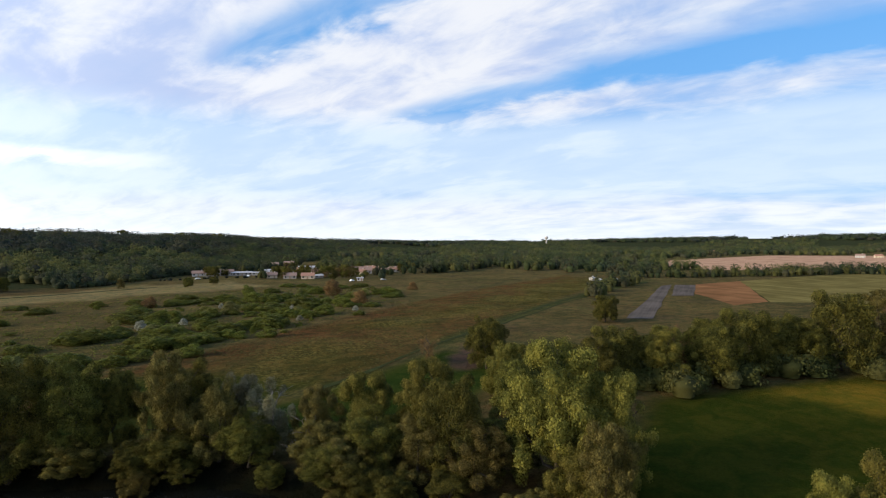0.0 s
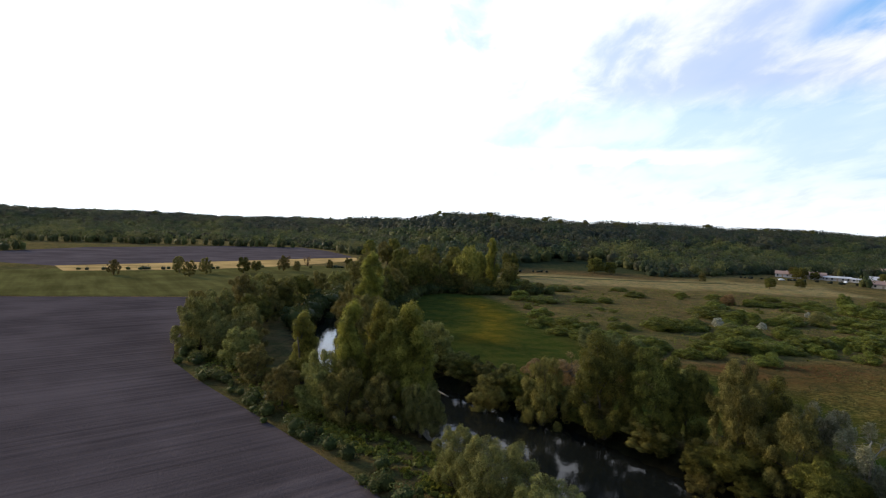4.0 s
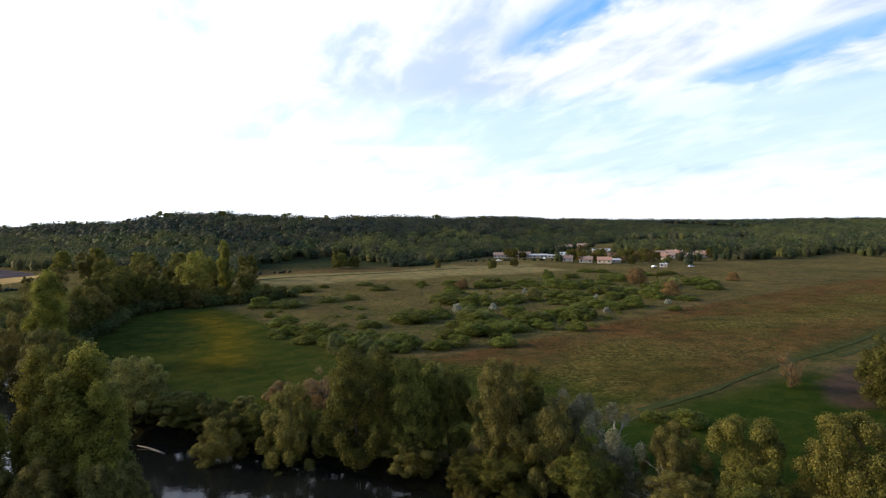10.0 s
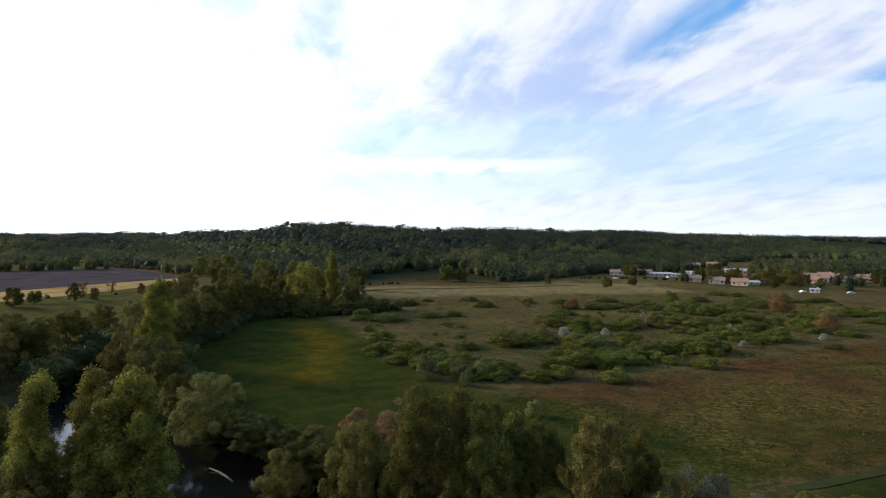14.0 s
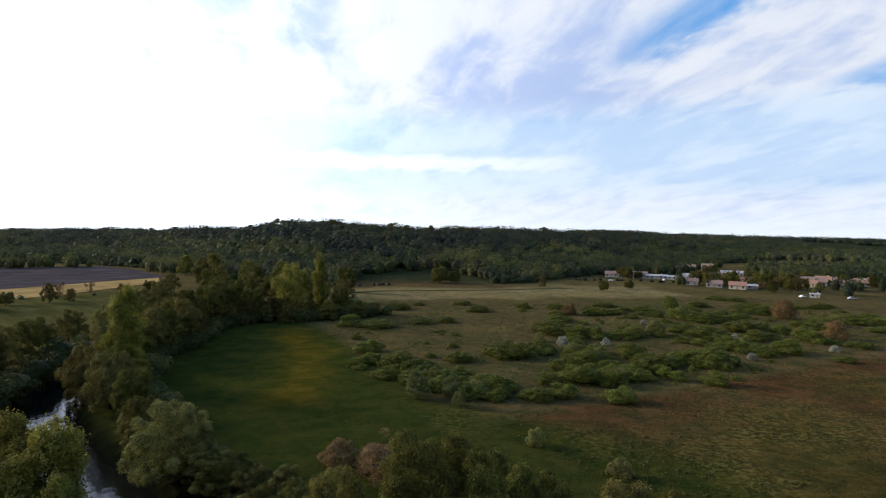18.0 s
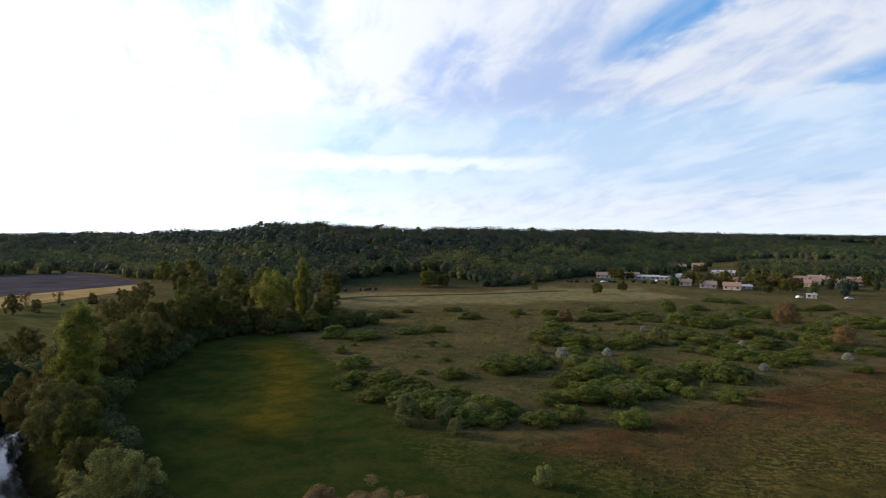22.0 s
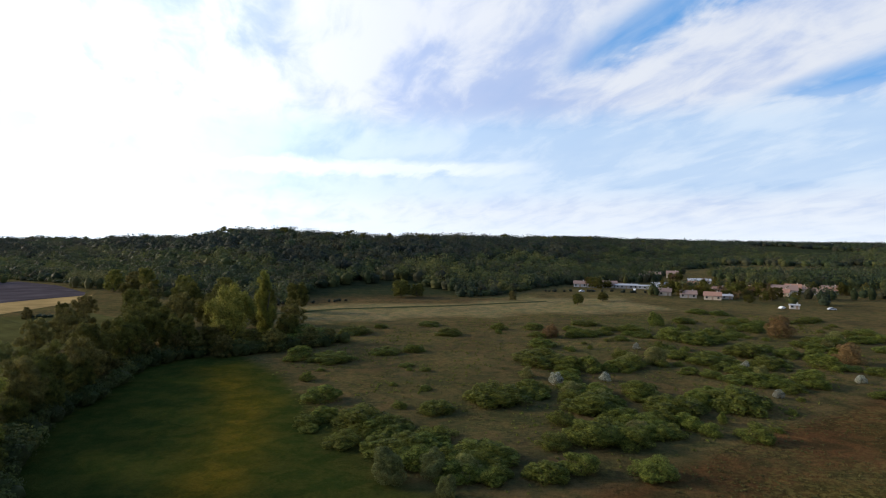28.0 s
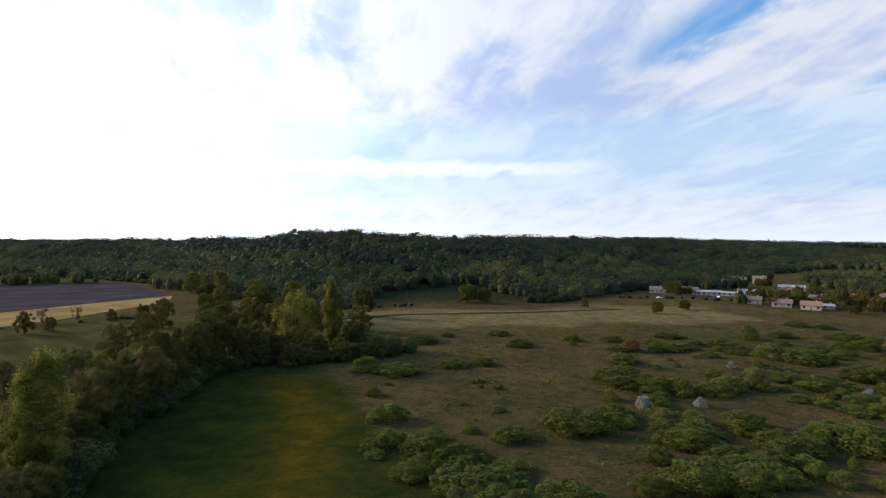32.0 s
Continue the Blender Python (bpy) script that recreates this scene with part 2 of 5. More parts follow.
def soil_material(name, colour, turn, pitch, bump=1.0):
    """Tilled soil with furrows at the given turn and spacing."""
    m, n, bsdf = material(name, 1.0, 0.0)
    pos = n.add("ShaderNodeNewGeometry").outputs["Position"]
    lined = n.scaled(n.scaled(pos, 1, 1, 1, turn), 1 / pitch, 0.012, 0)
    wob = n.noise(pos, 0.05, 3)
    rows = n.noise(lined, 1.0, 4, 0.7)
    clod = n.noise(pos, 2.2, 5, 0.7)
    f = n.math("ADD", n.math("MULTIPLY_ADD", wob, 0.6, 0.34), n.math("ADD", n.math("MULTIPLY_ADD", n.ramp(rows, 0.30, 0.70), 0.42, -0.04), n.math("MULTIPLY", clod, 0.3)))
    c = n.vec("SCALE", n.mix(n.ramp(wob, 0.4, 0.65), colour, tuple(v * 1.18 for v in colour)))
    n.put(c.node, "Scale", f)
    n.put(bsdf, "Base Color", c)
    bumped(n, bsdf, n.math("ADD", rows, n.math("MULTIPLY", clod, 0.7)), bump, 0.25)
    return m


def water_material():
    m, n, bsdf = material("river_water", 0.06, 0.5)
    pos = n.add("ShaderNodeNewGeometry").outputs["Position"]
    murk = n.noise(pos, 0.08, 3)
    n.put(bsdf, "Base Color", n.mix(murk, (0.003, 0.004, 0.004), (0.008, 0.009, 0.008)))
    bsdf.inputs["IOR"].default_value = 1.33
    bumped(n, bsdf, n.math("ADD", n.noise(n.scaled(pos, 1, 1, 1), 0.9, 4, 0.6), n.math("MULTIPLY", n.noise(pos, 0.2, 2), 1.2)), 0.10, 0.20)
    return m


GROUND = ground_material()
WATER = water_material()
SOIL = soil_material("ploughed_soil", (0.047, 0.039, 0.041), 36, 1.3, 0.8)
SOIL_FAR = soil_material("dry_soil", (0.058, 0.048, 0.050), 35, 6.0)
SOIL_RED = soil_material("reddish_soil", (0.17, 0.085, 0.038), 20, 5.0)
SOIL_PALE = soil_material("pale_soil", (0.36, 0.22, 0.14), 10, 9.0)
WHEAT = soil_material("ripe_crop", (0.27, 0.185, 0.075), 50, 4.0)
GREEN_FIELD = soil_material("young_crop", (0.062, 0.058, 0.020), 128, 7.0)
OLIVE_FIELD = soil_material("olive_pasture", (0.12, 0.098, 0.034), 30, 9.0)
STRIPS = soil_material("mulch_rows", (0.085, 0.072, 0.062), 65, 2.2)
PATHWAY = plain("worn_path", (0.030, 0.036, 0.010), 0.95, 0.4, 0.3, spec=0.03)
TRACK = plain("track_earth", (0.135, 0.108, 0.055), 0.95, 0.3, 0.2, spec=0.03)
BARE_EARTH = plain("bare_earth", (0.078, 0.060, 0.048), 0.95, 0.45, 0.35, 0.5)
BARK = plain("bark", (0.045, 0.036, 0.028), 0.9, 0.35, 1.2, 0.6)
GREYBARK = plain("grey_bark", (0.17, 0.15, 0.12), 0.9, 0.3, 1.2, 0.5)
DEADWOOD = plain("bleached_wood", (0.14, 0.125, 0.11), 0.8, 0.25, 1.2, 0.4)
OAK = leaf_material("oak_leaves", (0.016, 0.02, 0.005), (0.156, 0.144, 0.03))
ASH = leaf_material("ash_leaves", (0.038, 0.046, 0.01), (0.238, 0.209, 0.044))
POPLAR = leaf_material("poplar_leaves", (0.042, 0.048, 0.009), (0.262, 0.242, 0.046), glow=0.42)
WILLOW = leaf_material("willow_leaves", (0.046, 0.05, 0.016), (0.24, 0.226, 0.066))
ALDER = leaf_material("alder_leaves", (0.03, 0.03, 0.009), (0.212, 0.176, 0.05))
GREY = leaf_material("silver_leaves", (0.07, 0.068, 0.036), (0.235, 0.215, 0.130))
LIME = leaf_material("lime_leaves", (0.056, 0.062, 0.012), (0.270, 0.240, 0.050), glow=0.4)
TWIGS = leaf_material("budding_twigs", (0.085, 0.052, 0.022), (0.225, 0.135, 0.058), glow=0.2)
BLOSSOM = leaf_material("blossom", (0.06, 0.08, 0.03), (0.50, 0.49, 0.42), glow=0.25)
PALE = leaf_material("pale_leaves", (0.075, 0.080, 0.022), (0.265, 0.250, 0.085))
SHRUB = leaf_material("bramble_leaves", (0.017, 0.028, 0.006), (0.205, 0.216, 0.038))
BLUISH = leaf_material("bluish_leaves", (0.040, 0.047, 0.016), (0.167, 0.176, 0.063))
WOODS = leaf_material("woodland_leaves", (0.80, 0.80, 0.82), (1.10, 1.10, 1.06), tint=True, glow=0.3)
TUFT = leaf_material("dry_tussock", (0.046, 0.044, 0.013), (0.120, 0.104, 0.034), glow=0.3)
WALL_CREAM = plain("cream_render", (0.46, 0.38, 0.29), 0.85, 0.12, 0.8)
WALL_WHITE = plain("white_render", (0.42, 0.40, 0.38), 0.85, 0.10, 0.8)
WALL_GREY = plain("grey_render", (0.32, 0.29, 0.26), 0.85, 0.15, 0.8)
TILES = plain("clay_tiles", (0.27, 0.150, 0.105), 0.85, 0.3, 1.5, 0.5)
TILES_OLD = plain("weathered_tiles", (0.215, 0.145, 0.118), 0.9, 0.3, 1.5, 0.5)
SHEET = plain("fibre_cement", (0.33, 0.33, 0.34), 0.7, 0.2, 0.6)
GLASS = plain("dark_glass", (0.03, 0.035, 0.04), 0.12, 0.1, 1.0)
WOOD = plain("painted_wood", (0.28, 0.20, 0.14), 0.7, 0.2, 2.0)
PAINTS = [plain("car_paint_" + c, v, 0.25, 0.05, 1.0) for c, v in (("white", (0.75, 0.75, 0.74)), ("silver", (0.45, 0.46, 0.48)), ("red", (0.35, 0.05, 0.04)), ("dark", (0.05, 0.055, 0.07)))]
RUBBER = plain("rubber", (0.02, 0.02, 0.02), 0.9, 0.1, 1.0)


# ---- mesh building ----
def linked(name, mesh, mats, parent=None, label="", smooth=False):
    for m in (mats if isinstance(mats, (list, tuple)) else [mats]):
        mesh.materials.append(m)
    if smooth:
        mesh.shade_smooth()
    ob = new(name, mesh)
    if parent is not None:
        ob.parent = parent
    if label:
        ob["label"] = label
    return ob


def part(name, bm, mat, parent, label="", smooth=False):
    mesh = bpy.data.meshes.new(name)
    bm.to_mesh(mesh)
    bm.free()
    return linked(name, mesh, mat, parent, label, smooth)


def array_mesh(name, verts, faces, tint=None):
    """A mesh from arrays: verts (n, 3), faces (m, k), and a colour for each vertex."""
    verts, faces = np.asarray(verts, np.float32), np.asarray(faces, np.int32)
    mesh, (m, k) = bpy.data.meshes.new(name), faces.shape
    mesh.vertices.add(len(verts))
    mesh.vertices.foreach_set("co", verts.ravel())
    mesh.loops.add(m * k)
    mesh.loops.foreach_set("vertex_index", faces.ravel())
    mesh.polygons.add(m)
    mesh.polygons.foreach_set("loop_start", np.arange(m, dtype=np.int32) * k)
    mesh.update(calc_edges=True)
    if tint is not None:
        attr = mesh.color_attributes.new("tint", "FLOAT_COLOR", "POINT")
        attr.data.foreach_set("color", (tint if tint.shape[1] == 4 else np.c_[tint, np.ones(len(verts))]).astype(np.float32).ravel())
    return mesh


def leaf_quads(rng, centres, normals, size, stray=0.5):
    """Small bent sheets of leaves: one four-cornered patch a place, facing about its normal."""
    n = len(centres)
    nn = normals + rng.normal(0, stray, (n, 3))
    nn /= np.linalg.norm(nn, axis=1, keepdims=True) + 1e-9
    t = np.cross(nn, rng.normal(0, 1, (n, 3)))
    t /= np.linalg.norm(t, axis=1, keepdims=True) + 1e-9
    b = np.cross(nn, t)
    s = (size * rng.uniform(0.55, 1.35, n))[:, None]
    w = s * rng.uniform(0.45, 0.9, n)[:, None]
    v = np.stack([centres - t * s, centres - b * w + nn * s * 0.25, centres + t * s, centres + b * w + nn * s * 0.25], 1)
    return v.reshape(-1, 3), np.arange(4 * n).reshape(n, 4)


def lump_points(rng, lumps, count, fill=0.62):
    """Places and outward directions spread over the outer parts of a set of lumps (x, y, z, rx, ry, rz)."""
    L = np.array(lumps, float)
    area = (L[:, 3] * L[:, 4] + L[:, 3] * L[:, 5] + L[:, 4] * L[:, 5])
    pick = rng.choice(len(L), int(count * 1.6), p=area / area.sum())
    u = rng.normal(0, 1, (len(pick), 3))
    u[:, 2] += 0.25
    u /= np.linalg.norm(u, axis=1, keepdims=True)
    p = L[pick, :3] + u * L[pick, 3:] * (fill + (1.06 - fill) * rng.random(len(pick))[:, None] ** 0.6)
    inside = np.zeros(len(p), bool)
    for k in range(len(L)):
        inside |= (pick != k) & ((((p - L[k, :3]) / L[k, 3:]) ** 2).sum(1) < 0.42)
    keep = np.where(~inside)[0][:count]
    return p[keep], u[keep]


def tube(bm, path, radii, seg=7):
    """A tapered stem along a path."""
    rings = []
    for i, (p, r) in enumerate(zip(path, radii)):
        d = (Vector(path[min(i + 1, len(path) - 1)]) - Vector(path[max(i - 1, 0)])).normalized()
        a = d.orthogonal().normalized()
        c = d.cross(a)
        rings.append([bm.verts.new(Vector(p) + r * (math.cos(2 * math.pi * k / seg) * a + math.sin(2 * math.pi * k / seg) * c)) for k in range(seg)])
    for lo, hi in zip(rings, rings[1:]):
        for k in range(seg):
            bm.faces.new((lo[k], lo[(k + 1) % seg], hi[(k + 1) % seg], hi[k]))
    bm.faces.new(rings[-1])
    bm.faces.new(rings[0][::-1])


def limb(rng, start, end, sag=0.1):
    s, e = np.array(start, float), np.array(end, float)
    mid = (s + e) / 2 + rng.normal(0, 0.08, 3) * np.linalg.norm(e - s) + np.array((0, 0, sag * np.linalg.norm(e - s)))
    return [tuple(s), tuple((s + mid) / 2 + rng.normal(0, 0.02, 3)), tuple(mid), tuple((mid + e) / 2), tuple(e)]


# ---- the lie of the land ----
RIVER = [(30, -140), (33, -60), (33, 0), (28, 38), (13.5, 61.5), (-10.2, 81), (-39.2, 97), (-58, 114), (-75, 133), (-84, 162), (-98, 210),
         (-106, 250), (-116, 285)]
HILLS = [(-180, 1900, 3400, 45), (-110, 1900, 3400, 55), (-90, 1900, 3400, 58), (-75, 1900, 3300, 50), (-62, 1900, 3200, 36), (-50, 1900, 3000, 24), (-38, 1500, 2600, 22),
         (-29, 850, 1500, 26), (-22, 640, 1150, 31), (-15, 460, 930, 35), (-8, 368, 850, 33), (-4, 345, 780, 33), (3, 340, 730, 35), (12, 338, 710, 37), (18, 350, 730, 36),
         (24, 400, 900, 30), (30, 520, 1200, 27), (45, 800, 1350, 27), (62, 820, 1350, 31), (90, 800, 1400, 48), (130, 1200, 2400, 50), (180, 1900, 3400, 45)]


def line_gap(x, y, line):
    """How far a place is from a bent line."""
    best = np.full(np.shape(x), 1e9)
    for (ax, ay), (bx, by) in zip(line, line[1:]):
        dx, dy = bx - ax, by - ay
        t = np.clip(((x - ax) * dx + (y - ay) * dy) / (dx * dx + dy * dy), 0, 1)
        best = np.minimum(best, np.hypot(x - ax - t * dx, y - ay - t * dy))
    return best


def river_gap(x, y):
    """How far a place is from the middle of the river, which narrows upstream."""
    return line_gap(x, y, RIVER) * (1 + 0.75 * np.clip((-np.asarray(x, float) - 20) / 46, 0, 1))


def smooth(t):
    t = np.clip(t, 0, 1)
    return t * t * (3 - 2 * t)


def hill_edges(x, y):
    h = np.array(HILLS, float)
    az = np.degrees(np.arctan2(-x, y - 60.0))
    return np.hypot(x, y - 60.0), np.interp(az, h[:, 0], h[:, 1]), np.interp(az, h[:, 0], h[:, 2]), np.interp(az, h[:, 0], h[:, 3])


def height(x, y):
    """The height of the ground."""
    x, y = np.asarray(x, float), np.asarray(y, float)
    r, r0, r1, top = hill_edges(x, y)
    rise = smooth((r - r0) / (r1 - r0)) * (top + 2.5 * np.sin(x / 90.0 + 1) * np.sin(y / 70.0) + 2 * np.sin(x / 41.0))
    gap = river_gap(x, y)
    cut = -5.4 * (1 - smooth((gap - 9.4) / 4.0))
    return np.where(gap < 16, cut, rise)


def spread(lo, hi, step, far, grow=1.13):
    """Grid lines: even between lo and hi, then wider and wider out to far on both sides."""
    a = list(np.arange(lo, hi + 0.1, step))
    s, p = step, a[-1]
    while p < far:
        s *= grow
        p += s
        a.append(p)
    s, p = step, a[0]
    while p > -far:
        s *= grow
        p -= s
        a.insert(0, p)
    return np.array(a)


def in_poly(x, y, poly):
    inside = np.zeros(np.shape(x), bool)
    for (ax, ay), (bx, by) in zip(poly, poly[1:] + poly[:1]):
        cross = ((ay > y) != (by > y)) & (x < (bx - ax) * (y - ay) / (by - ay + 1e-12) + ax)
        inside ^= cross
    return inside


def edge_gap(x, y, poly):
    """Signed distance to a polygon's edge, positive inside."""
    best = np.full(np.shape(x), 1e9)
    for (ax, ay), (bx, by) in zip(poly, poly[1:] + poly[:1]):
        dx, dy = bx - ax, by - ay
        t = np.clip(((x - ax) * dx + (y - ay) * dy) / (dx * dx + dy * dy + 1e-9), 0, 1)
        best = np.minimum(best, np.hypot(x - ax - t * dx, y - ay - t * dy))
    return np.where(in_poly(x, y, poly), best, -best)


def wobble(x, y, s, seed=0.0):
    """Gentle irregular waves between -1 and 1."""
    return (np.sin(x / s + seed) * np.cos(y / (s * 1.3) + 2 * seed) + np.sin((x + y) / (s * 0.6) + 3 * seed) * 0.6 + np.sin((x - 1.7 * y) / (s * 0.37) + seed) * 0.35) / 1.95


# parts of the grassland, by their own colours; the flower strip holds painted sunlight too
MEADOW = [(-64, 116), (-70, 138), (-77, 175), (-81, 232), (-55, 240), (-36, 212), (-26, 190), (-17, 165), (-7, 143), (4, 122), (8, 96), (-8, 97), (-28, 108), (-44, 108)]
DAMP = [(-26, 190), (-12, 170), (2, 146), (14, 138), (26, 128), (40, 116), (52, 100), (30, 88), (8, 92), (-4, 110), (-16, 150)]
SUNLIT_FLOWERS = [(-66, 222), (-52, 234), (-30, 190), (-24, 160), (-22, 138), (-34, 138), (-44, 180)]
SORREL = [(10, 130), (16, 137), (37, 147), (67, 163), (98, 180), (163, 212), (230, 240), (383, 292), (372, 225), (232, 176), (150, 140), (107, 122), (75, 107), (58, 101), (44, 98), (30, 104)]
NEAR_GRASS = [(20, 90), (48, 97), (75, 106), (95, 112), (92, 84), (60, 62), (36, 70)]
RIGHT_GRASS = [(52, 34), (92, 51), (140, 32), (190, 10), (210, -60), (60, -80), (48, -20)]
TRACK_LINE = [(46, 95.5), (54, 98.5), (66, 103.5), (84, 112), (107, 122), (137, 135), (165, 146), (200, 159), (270, 182), (370, 206)]
DIRT = [(78, 90), (82, 96), (86, 103), (95, 108), (103, 114), (108, 113), (103, 106), (97, 100), (92, 94), (86, 88)]
DRY_BAND = [(-90, 330), (-60, 300), (0, 312), (80, 330), (150, 345), (140, 420), (60, 410), (-60, 390)]


def ground_sheet():
    xs, ys = spread(-130, 230, 2.5, 4800), spread(-50, 300, 2.5, 4800)
    gx, gy = np.meshgrid(xs, ys)
    x, y = gx.ravel(), gy.ravel()
    z = height(x, y) - 0.06
    nx = len(xs)
    i = (np.arange(len(ys) - 1)[:, None] * nx + np.arange(nx - 1)[None]).ravel()
    faces = np.stack([i, i + 1, i + 1 + nx, i + nx], 1)
    col = np.tile(np.array((0.104, 0.081, 0.028, 0.45)), (len(x), 1))

    def blend(mask, colour, straw=0.0):
        nonlocal col
        col = col * (1 - mask[:, None]) + np.array((*colour, straw)) * mask[:, None]
    w = wobble(x, y, 17.0, 1.3) + 0.4 * wobble(x, y, 5.0, 0.2)
    blend(smooth(wobble(x, y, 26.0, 0.4) * 0.9 + 0.2), (0.080, 0.072, 0.024), 0.3)
    blend(smooth(wobble(x, y, 11.0, 2.2) * 1.3 - 0.2) * 0.7, (0.088, 0.070, 0.030), 0.1)
    blend(smooth(edge_gap(x, y, DRY_BAND) / 14 + w * 0.8), (0.190, 0.152, 0.058), 0.6)
    blend(smooth(edge_gap(x, y, [(-66, 372), (-60, 440), (-20, 480), (10, 450), (24, 410), (60, 398), (24, 376)]) / 8 + 0.4), (0.105, 0.074, 0.028), 0.3)
    sor = smooth(edge_gap(x, y, SORREL) / 5 + 0.3 + w * 0.35)
    blend(sor, (0.104, 0.058, 0.020), 0.35)
    far = smooth((y - 0.40 * x - 104 + 16 * w) / 34)          # towards the camera the meadow is greener
    blend(sor * (1 - far) * 0.85, (0.066, 0.060, 0.013), 1.0)
    blend(sor * smooth(wobble(x, y, 9.0, 4.1) * 1.6 - 0.1) * 0.6, (0.070, 0.062, 0.020), 0.8)
    blend(sor * smooth((230 + 12 * w - y) / 20 - 3.2) * smooth((x - 62) / 30) * 0.6, (0.110, 0.062, 0.022), 0.3)
    blend(smooth((5.0 + w - line_gap(x, y, TRACK_LINE)) / 3) * smooth((x - 80) / 20) * 0.9, (0.056, 0.066, 0.020), 0.2)
    blend(smooth(edge_gap(x, y, NEAR_GRASS) / 6 + 0.3 + w * 0.5), (0.036, 0.056, 0.009))
    blend(smooth(edge_gap(x, y, DAMP) / 7 + 0.5 + w * 0.5) * 0.9, (0.042, 0.054, 0.009), 0.3)
    blend(smooth(edge_gap(x, y, MEADOW) / 3 + 0.5 + w * 0.3), (0.049, 0.061, 0.011))
    # yellow flower strip, its colour also brightened as the sunlit lobe of the meadow
    blend(smooth(edge_gap(x, y, SUNLIT_FLOWERS) / 13 + 0.25 + w * 0.3) * 0.80, (0.132, 0.100, 0.010))
    blend(smooth(edge_gap(x, y, RIGHT_GRASS) / 5 + 0.4), (0.046, 0.056, 0.007))
    # low sun on the right grass, painted as a golden band
    blend(smooth((x - 105 + 5 * w) / 10) * smooth((edge_gap(x, y, RIGHT_GRASS)) / 8) * smooth((150 - x) / 20) * smooth((y + 10) / 15), (0.170, 0.130, 0.014))
    # banks coloured near black, for the gloom under the overhanging trees
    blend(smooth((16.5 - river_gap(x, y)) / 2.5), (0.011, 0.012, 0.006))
    blend(smooth(edge_gap(x, y, DIRT) / 2 - 0.2 + w * 0.9), (0.085, 0.062, 0.038))
    r, r0, _, _ = hill_edges(x, y)
    blend(smooth((r - r0) / 30), (0.040, 0.046, 0.018))
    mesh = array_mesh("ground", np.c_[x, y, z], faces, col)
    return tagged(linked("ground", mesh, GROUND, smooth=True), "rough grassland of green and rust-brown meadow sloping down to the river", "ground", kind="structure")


def field(name, poly, mat, label, lift=0.0, step=14.0):
    """A field with a slightly ragged edge, laid on the ground."""
    outline = []
    rng = np.random.default_rng(len(poly) * 7 + int(abs(poly[0][0])))
    for (ax, ay), (bx, by) in zip(poly, poly[1:] + poly[:1]):
        k = max(1, int(math.hypot(bx - ax, by - ay) / step))
        for i in range(k):
            t = i / k
            outline.append((ax + (bx - ax) * t + (rng.normal(0, 0.35) if i else 0), ay + (by - ay) * t + (rng.normal(0, 0.35) if i else 0)))
    bm = bmesh.new()
    f = bm.faces.new([bm.verts.new((px, py, lift)) for px, py in outline])
    f.normal_update()
    if f.normal.z < 0:
        f.normal_flip()
    bmesh.ops.triangulate(bm, faces=[f])
    return tagged(part(name, bm, mat, None), label, name.replace("_", " "), kind="structure")


ground_sheet()


def river_sheet():
    pts = [Vector((x, y, 0)) for x, y in RIVER]
    bm, rows = bmesh.new(), []
    for i, p in enumerate(pts):
        d = (pts[min(i + 1, len(pts) - 1)] - pts[max(i - 1, 0)]).normalized()
        s = Vector((d.y, -d.x, 0))
        rows.append([bm.verts.new(p + s * k + Vector((0, 0, -2.4))) for k in (-17, -6, 6, 17)])
    for a, b in zip(rows, rows[1:]):
        for k in range(3):
            bm.faces.new((a[k], a[k + 1], b[k + 1], b[k]))
    bmesh.ops.recalc_face_normals(bm, faces=bm.faces)
    return tagged(part("water", bm, WATER, None), "dark slow river water mirroring the cloudy sky", "river", kind="structure")


river_sheet()
PLOUGH = [(-150, 168), (-118, 130), (-96, 102), (-86, 91), (-71, 82), (-52, 72), (-39, 65), (-25, 57), (-8, 44), (4, 30), (9, 0), (8, -60), (-160, -140), (-330, -60), (-300, 80), (-230, 122), (-198, 138)]
field("ploughed_field", PLOUGH, SOIL, "bare dark ploughed field with fine furrows beside the river", 0.0)
field("ploughed_field", [(-202, 408), (-226, 446), (-283, 505), (-340, 545), (-400, 500), (-449, 369), (-430, 262), (-361, 222), (-292, 226), (-258, 300), (-236, 355)], SOIL_FAR, "distant bare brown ploughed field behind a crop strip", 0.0)
field("crop_field", [(-270, 208), (-228, 255), (-203, 320), (-196, 380), (-194, 396), (-212, 430), (-230, 396), (-245, 355), (-266, 300), (-300, 226)], WHEAT, "narrow strip of ripe golden crop", 0.05)
field("pasture", [(-118, 268), (-132, 318), (-160, 340), (-184, 332), (-240, 288), (-291, 203), (-330, 120), (-232, 124), (-198, 140), (-152, 170), (-122, 150), (-112, 180), (-116, 230)], GREEN_FIELD, "mown yellow-green pasture beyond the ploughed field", 0.02)
field("reddish_field", [(258, 101), (285, 96), (420, 160), (366, 168), (300, 138)], SOIL_RED, "bare rust-red field beside the mulched rows", 0.0)
field("olive_field", [(285, 95), (420, 160), (500, 150), (700, 120), (690, 20), (430, -30), (330, 30)], OLIVE_FIELD, "smooth olive pasture behind the hedge", 0.0)
field("mulched_rows", [(183, 110), (190, 103), (351, 177), (337, 177)], STRIPS, "long strip of pale plastic-mulched rows", 0.03)
field("mulched_rows", [(279, 141), (288, 133), (360, 165), (352, 175)], STRIPS, "short block of pale pinkish mulched rows", 0.03)
field("pale_field", [(560, 240), (615, 318), (815, 415), (1250, 420), (1500, 60), (900, 40), (640, 170)], SOIL_PALE, "wide pale pinkish bare field in the distance", 0.0)
